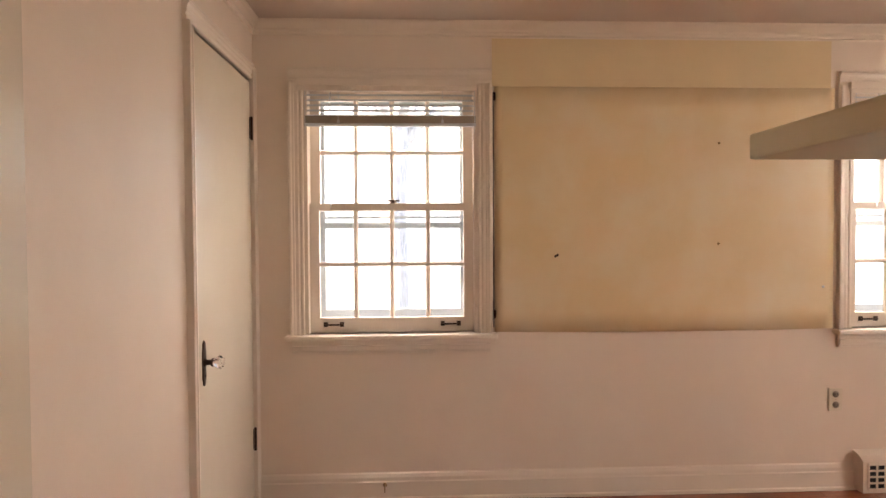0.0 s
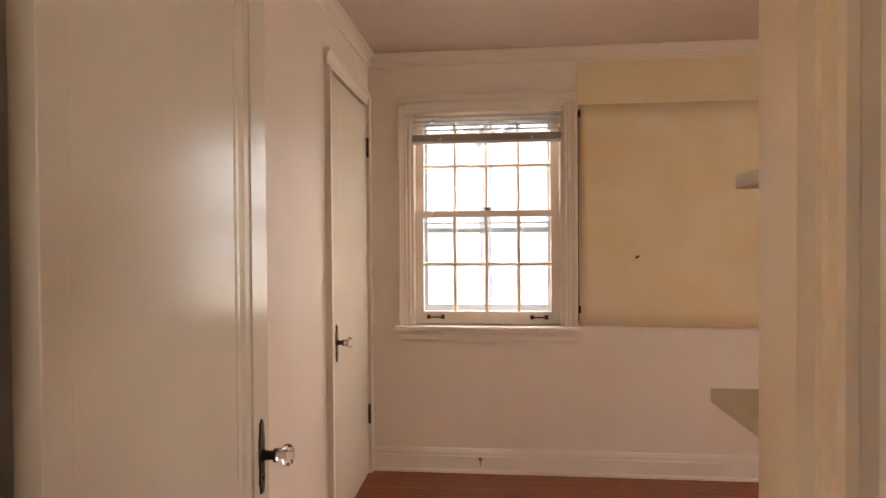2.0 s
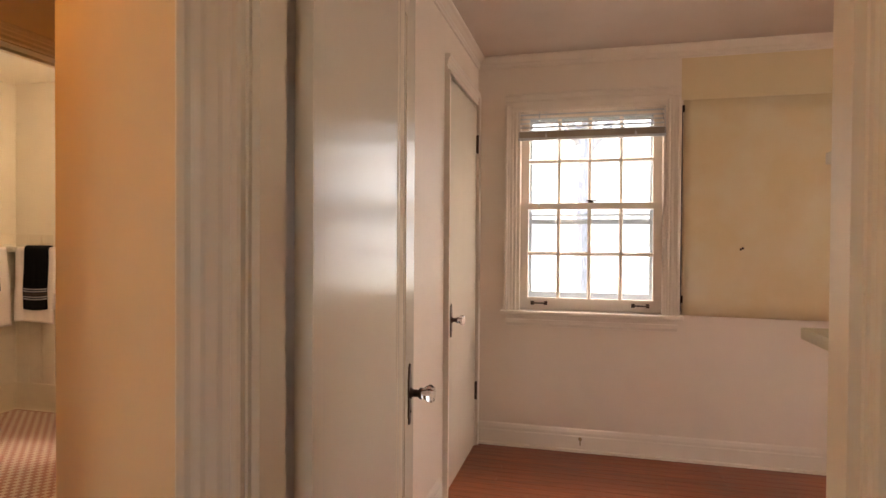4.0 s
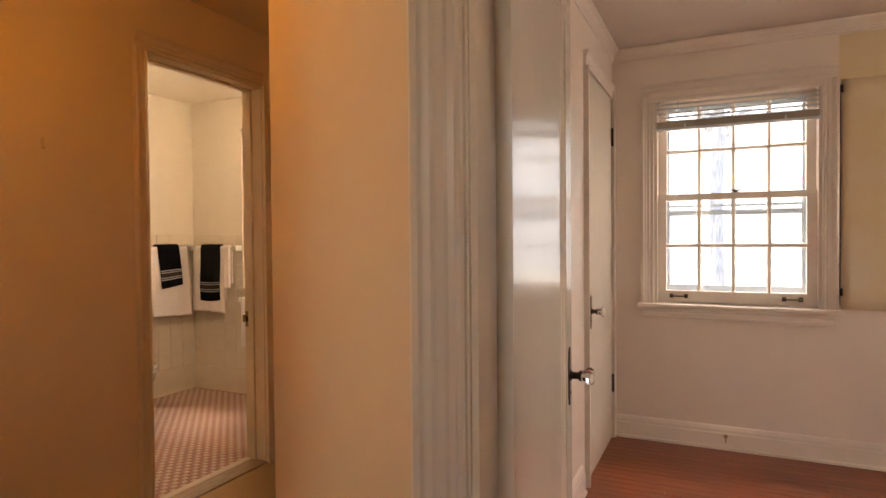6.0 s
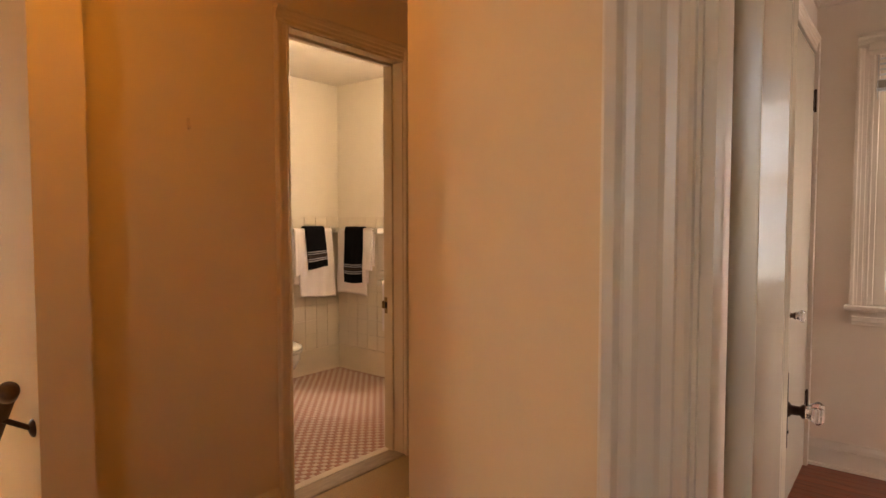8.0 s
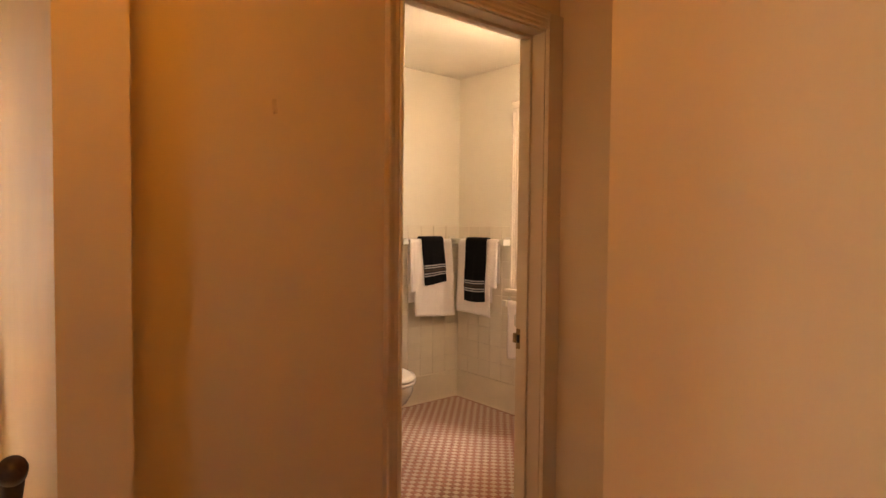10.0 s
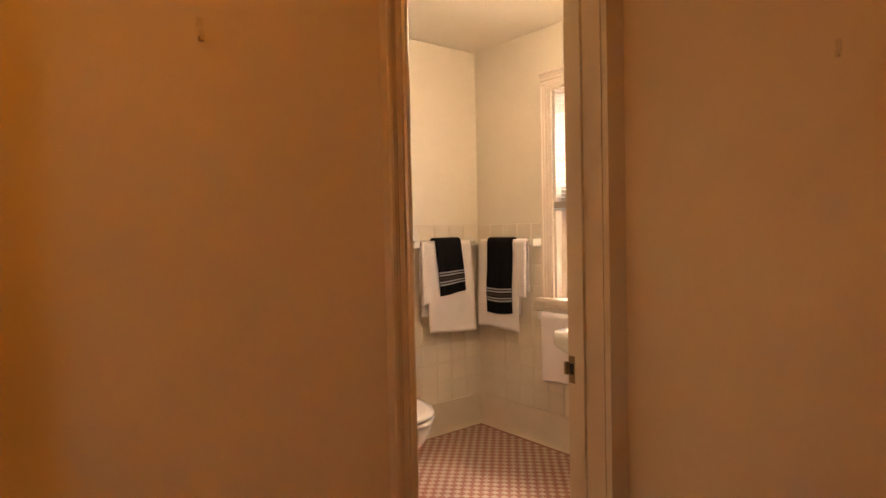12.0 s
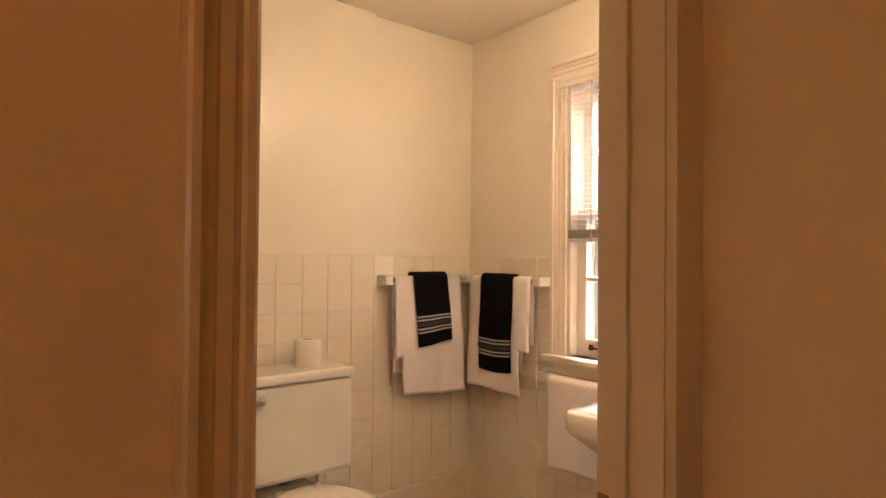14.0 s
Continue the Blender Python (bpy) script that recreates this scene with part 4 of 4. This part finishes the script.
toilet = thing("toilet", -4.095, 1.705, 0)
tagged(toilet, "white porcelain toilet with its lid closed and a square cistern", "toilet")
tk = part("cistern", box(0.015, -0.235, 0.44, 0.215, 0.235, 0.79, 0.018), M_PORC, toilet)
part("cistern_lid", box(0.008, -0.243, 0.795, 0.226, 0.238, 0.832, 0.012), M_PORC, tk)
lv = part("flush_lever", tube((0.215, -0.13, 0.748), (0.238, -0.13, 0.748), 0.014, 14), M_CHROME, tk, "chrome lever")
part("lever_arm", boxes((0.23, -0.215, 0.737, 0.245, -0.122, 0.756, 0.006)), M_CHROME, lv)
part("bowl", loft([oval(0.36, 0, 0, 0.2, 0.11, back=0.24), oval(0.36, 0, 0.03, 0.2, 0.11, back=0.24), oval(0.36, 0, 0.12, 0.16, 0.09, back=0.22), oval(0.38, 0, 0.2, 0.2, 0.12, back=0.22), oval(0.42, 0, 0.28, 0.265, 0.16, back=0.22),
                   oval(0.44, 0, 0.34, 0.285, 0.178, back=0.21), oval(0.44, 0, 0.375, 0.288, 0.182, back=0.21), oval(0.44, 0, 0.385, 0.28, 0.175, back=0.2)]), M_PORC, toilet)
part("shelf", box(0.03, -0.1, 0.3, 0.26, 0.1, 0.4, 0.02), M_PORC, toilet)
part("seat", loft([oval(0.455, 0, 0.387, 0.28, 0.183, back=0.21), oval(0.455, 0, 0.392, 0.288, 0.19, back=0.215), oval(0.455, 0, 0.404, 0.288, 0.19, back=0.215), oval(0.455, 0, 0.408, 0.28, 0.184, back=0.21)]), M_PORC, toilet)
part("lid", loft([oval(0.455, 0, 0.411, 0.282, 0.184, back=0.215), oval(0.455, 0, 0.416, 0.288, 0.19, back=0.22), oval(0.455, 0, 0.424, 0.285, 0.187, back=0.215), oval(0.45, 0, 0.432, 0.25, 0.155, back=0.19), oval(0.44, 0, 0.435, 0.12, 0.07, back=0.09)]), M_PORC, toilet)
for y in (-0.075, 0.075):
    part("hinge", turned(lathe([(0.014, 0), (0.014, 0.02), (0.008, 0.03), (0, 0.03)]), Matrix.Translation((0.25, y, 0.4))), M_PORC, toilet)
part("flush_pipe", tube((0.1, 0.0, 0.4), (0.1, 0.0, 0.45), 0.03, 16), M_IRON, toilet, "dark rubber coupling")
part("supply_pipe", tube((0.06, 0.16, 0.1), (0.07, 0.16, 0.45), 0.007, 10), M_CHROME, toilet)
part("stop_valve", tube((0.0, 0.16, 0.16), (0.07, 0.16, 0.16), 0.014, 12), M_CHROME, toilet)

roll = thing("toilet_paper_roll", -3.99, 1.80, 0.832)
tagged(roll, "roll of white toilet paper standing on the toilet cistern", "toilet paper")
part("paper", lathe([(0.02, 0), (0.05, 0), (0.0515, 0.003), (0.0515, 0.099), (0.05, 0.102), (0.02, 0.102), (0.02, 0.0)], 36), M_PAPER, roll)
part("core", lathe([(0.017, 0.001), (0.0198, 0.001), (0.0198, 0.1015), (0.017, 0.1015), (0.017, 0.001)], 24), M_TAUPE, roll, "cardboard core")

sink = thing("wash_basin", -2.87, BY1, 0.762)
tagged(sink, "white porcelain wall-hung wash basin under the bathroom window", "wash basin")


def rrect(x0, y0, x1, y1, r, z, n=6):
    pts = []
    for cx, cy, a in ((x1 - r, y1 - r, 0), (x0 + r, y1 - r, 90), (x0 + r, y0 + r, 180), (x1 - r, y0 + r, 270)):
        pts += [Vector((cx + r * math.cos(radians(a + 90 * i / n)), cy + r * math.sin(radians(a + 90 * i / n)), z)) for i in range(n + 1)]
    return pts


part("basin", loft([rrect(-0.17, -0.36, 0.17, -0.03, 0.06, -0.17), rrect(-0.22, -0.41, 0.22, -0.006, 0.06, -0.12), rrect(-0.262, -0.452, 0.262, -0.004, 0.04, -0.075), rrect(-0.268, -0.46, 0.268, -0.003, 0.035, -0.06),
                    rrect(-0.268, -0.46, 0.268, -0.003, 0.035, -0.008), rrect(-0.26, -0.452, 0.26, -0.003, 0.03, 0), rrect(-0.215, -0.41, 0.215, -0.12, 0.07, -0.004), rrect(-0.19, -0.385, 0.19, -0.15, 0.08, -0.05), rrect(-0.1, -0.31, 0.1, -0.2, 0.05, -0.13)]), M_PORC, sink)
part("back_ledge", box(-0.26, -0.03, 0.0, 0.26, -0.003, 0.02, 0.008), M_PORC, sink)
for x in (-0.1, 0.1):
    tp = part("tap", lathe([(0.022, 0), (0.02, 0.01), (0.011, 0.014), (0.011, 0.045), (0.02, 0.05), (0.018, 0.065), (0, 0.068)]), M_CHROME, sink, "chrome tap")
    tp.location = (x, -0.07, 0.0)
    part("spout", tube((0, 0, 0.03), (0, -0.08, 0.045), 0.008, 12), M_CHROME, tp)
part("drain_pipe", boxes((-0.02, -0.27, -0.42, 0.02, -0.23, -0.16, 0.012), (-0.02, -0.24, -0.42, 0.02, 0, -0.38, 0.012)), M_CHROME, sink)


# ---- pieces of floors and tiled walls ----
def mesh_of(name, bm, mat):
    me = bpy.data.meshes.new(name)
    bmesh.ops.recalc_face_normals(bm, faces=bm.faces)
    bm.to_mesh(me)
    bm.free()
    me.materials.append(mat)
    return me


def slab(w, d, h, c):
    """A chamfered slab lying in xy, its middle at the origin of its underside."""
    bm = bmesh.new()
    rings = [[(-w / 2, -d / 2, 0), (w / 2, -d / 2, 0), (w / 2, d / 2, 0), (-w / 2, d / 2, 0)],
             [(-w / 2, -d / 2, h - c), (w / 2, -d / 2, h - c), (w / 2, d / 2, h - c), (-w / 2, d / 2, h - c)],
             [(-w / 2 + c, -d / 2 + c, h), (w / 2 - c, -d / 2 + c, h), (w / 2 - c, d / 2 - c, h), (-w / 2 + c, d / 2 - c, h)]]
    vs = [[bm.verts.new(p) for p in r] for r in rings]
    for a, b in zip(vs, vs[1:]):
        for i in range(4):
            bm.faces.new((a[i], a[(i + 1) % 4], b[(i + 1) % 4], b[i]))
    bm.faces.new(vs[-1])
    return bm


ob_of = {o.name: o for o in scene.objects}
rnd = random.Random(11)
PW = 0.0572
lengths = (0.25, 0.4, 0.6, 0.85, 1.1, 1.4)
plank_meshes = {ln: mesh_of("plank", slab(ln - 0.0012, PW - 0.0012, 0.012, 0.0008), M_PLANK) for ln in lengths}
y = YH + 0.07 + PW / 2
while y < YN - 0.01:
    x, first = XW - 0.04, True
    while x < 3.7:
        fits = [ln for ln in lengths if x + ln < 3.98]
        ln = rnd.choice(fits if first else fits[-4:])
        first = False
        o = new("plank", plank_meshes[ln])
        o.parent = ob_of["floor_bedroom"]
        o.matrix_world = Matrix.Translation((x + ln / 2, y, -0.012 + rnd.uniform(0, 0.0004)))
        x += ln
    y += PW

TP, TH = 0.1135, 0.1185
tile_mesh = mesh_of("tile", slab(TP - 0.002, TH - 0.002, 0.0035, 0.0015), M_TILE)


def tile_face(host, origin, along, out, count, rows=9, skip=None, first=1.0):
    """Tiles on a wall face: from origin (bottom corner) along a direction."""
    along, out = Vector(along), Vector(out)
    up = Vector(Z3)
    rot = Matrix((along, up, out)).transposed().to_4x4()
    if along.cross(up).dot(out) < 0:
        rot = Matrix((-along, up, out)).transposed().to_4x4()
    for i in range(count):
        for k in range(rows):
            if skip and skip(i, k):
                continue
            o = new("tile", tile_mesh)
            o.parent = host
            p = Vector(origin) + along * TP * (i + 0.5) + up * TH * (k + 0.5)
            o.matrix_world = Matrix.Translation(p) @ rot @ pose(0, 0, 0, rnd.uniform(-0.25, 0.25), rnd.uniform(-0.25, 0.25), 0)


ZB = 0.1955
wallW, wallN = ob_of["wall_bath_west"], ob_of["wall_bath_north"]
tile_face(wallW, (BX0 + 0.025, 2.165, ZB), (0, -1, 0), (1, 0, 0), 11)
tile_face(wallW, (BX0, 2.17, ZB), (0, 1, 0), (1, 0, 0), 5)
tile_face(wallN, (BX0 + 0.0045, BY1, ZB), (1, 0, 0), (0, -1, 0), 13, skip=lambda i, k: i >= 5 and k >= 5)
trim("tile_cap", boxes((BX0, 0.9, ZB + 9 * TH, BX0 + 0.0295, 2.172, ZB + 9 * TH + 0.004), (BX0, 2.172, ZB + 9 * TH, BX0 + 0.0045, BY1, ZB + 9 * TH + 0.004)), M_TILE)
trim("tile_return", box(BX0 + 0.004, 2.165, ZB, BX0 + 0.0285, 2.1725, ZB + 9 * TH, 0.002), M_TILE)
COVE = [(0, 0), (0, 0.02), (0.006, 0.014), (0.016, 0.011), (0.03, 0.009), (0.06, 0.008), (0.188, 0.008), (0.192, 0.006), (0.194, 0)]
M_COVE = material("cream_cove_base", (0.76, 0.67, 0.54), 0.3, grain=0.04, grain_scale=8)
trim("cove_base", sweep(COVE, (BX0, 2.165, 0.002), (BX0, BY1 - 0.0, 0.002), (1, 0, 0), Z3), M_COVE)
trim("cove_base", sweep(COVE, (BX0 + 0.025, BY0, 0.002), (BX0 + 0.025, 2.167, 0.002), (1, 0, 0), Z3), M_COVE)
trim("cove_base", sweep(COVE, (BX0, BY1, 0.002), (BX1, BY1, 0.002), (0, -1, 0), Z3), M_COVE)

MP = 0.031
whites = mesh_of("mosaic_tile", slab(MP - 0.0016, MP - 0.0016, 0.004, 0.0007), M_WTILE)
pinks = mesh_of("mosaic_tile", slab(MP - 0.0016, MP - 0.0016, 0.004, 0.0007), M_PINK)
floor_b = ob_of["floor_bath"]
rest = {0: ([], []), 1: ([], [])}
near = 0
nx, ny = int((BX1 - BX0 - 0.05) / MP), int((BY1 - BY0 - 0.05) / MP)
for i in range(nx):
    for k in range(ny):
        x, y = BX1 - 0.01 - MP * (i + 0.5), BY1 - 0.045 - MP * (k + 0.5)
        c = (i + k) % 2
        if i < 18 and 1.0 < y < 1.7 and near < 300:
            o = new("mosaic_tile", whites if c else pinks)
            o.parent = floor_b
            o.matrix_world = Matrix.Translation((x, y, 0.002 + rnd.uniform(0, 0.0003)))
            near += 1
        else:
            vs, fs = rest[c]
            h, s, n = 0.006 + rnd.uniform(0, 0.0003), (MP - 0.0016) / 2, len(vs)
            for q, z in ((s, 0.002), (s, h - 0.0007), (s - 0.0007, h)):
                vs += [(x - q, y - q, z), (x + q, y - q, z), (x + q, y + q, z), (x - q, y + q, z)]
            for r in (0, 4):
                fs += [(n + r + j, n + r + (j + 1) % 4, n + r + 4 + (j + 1) % 4, n + r + 4 + j) for j in range(4)]
            fs.append((n + 8, n + 9, n + 10, n + 11))
for c, m in ((0, M_PINK), (1, M_WTILE)):
    me = bpy.data.meshes.new("mosaic")
    me.from_pydata(rest[c][0], [], rest[c][1])
    me.materials.append(m)
    o = new("mosaic", me)
    o.parent = floor_b
    tagged(o, kind="stuff")
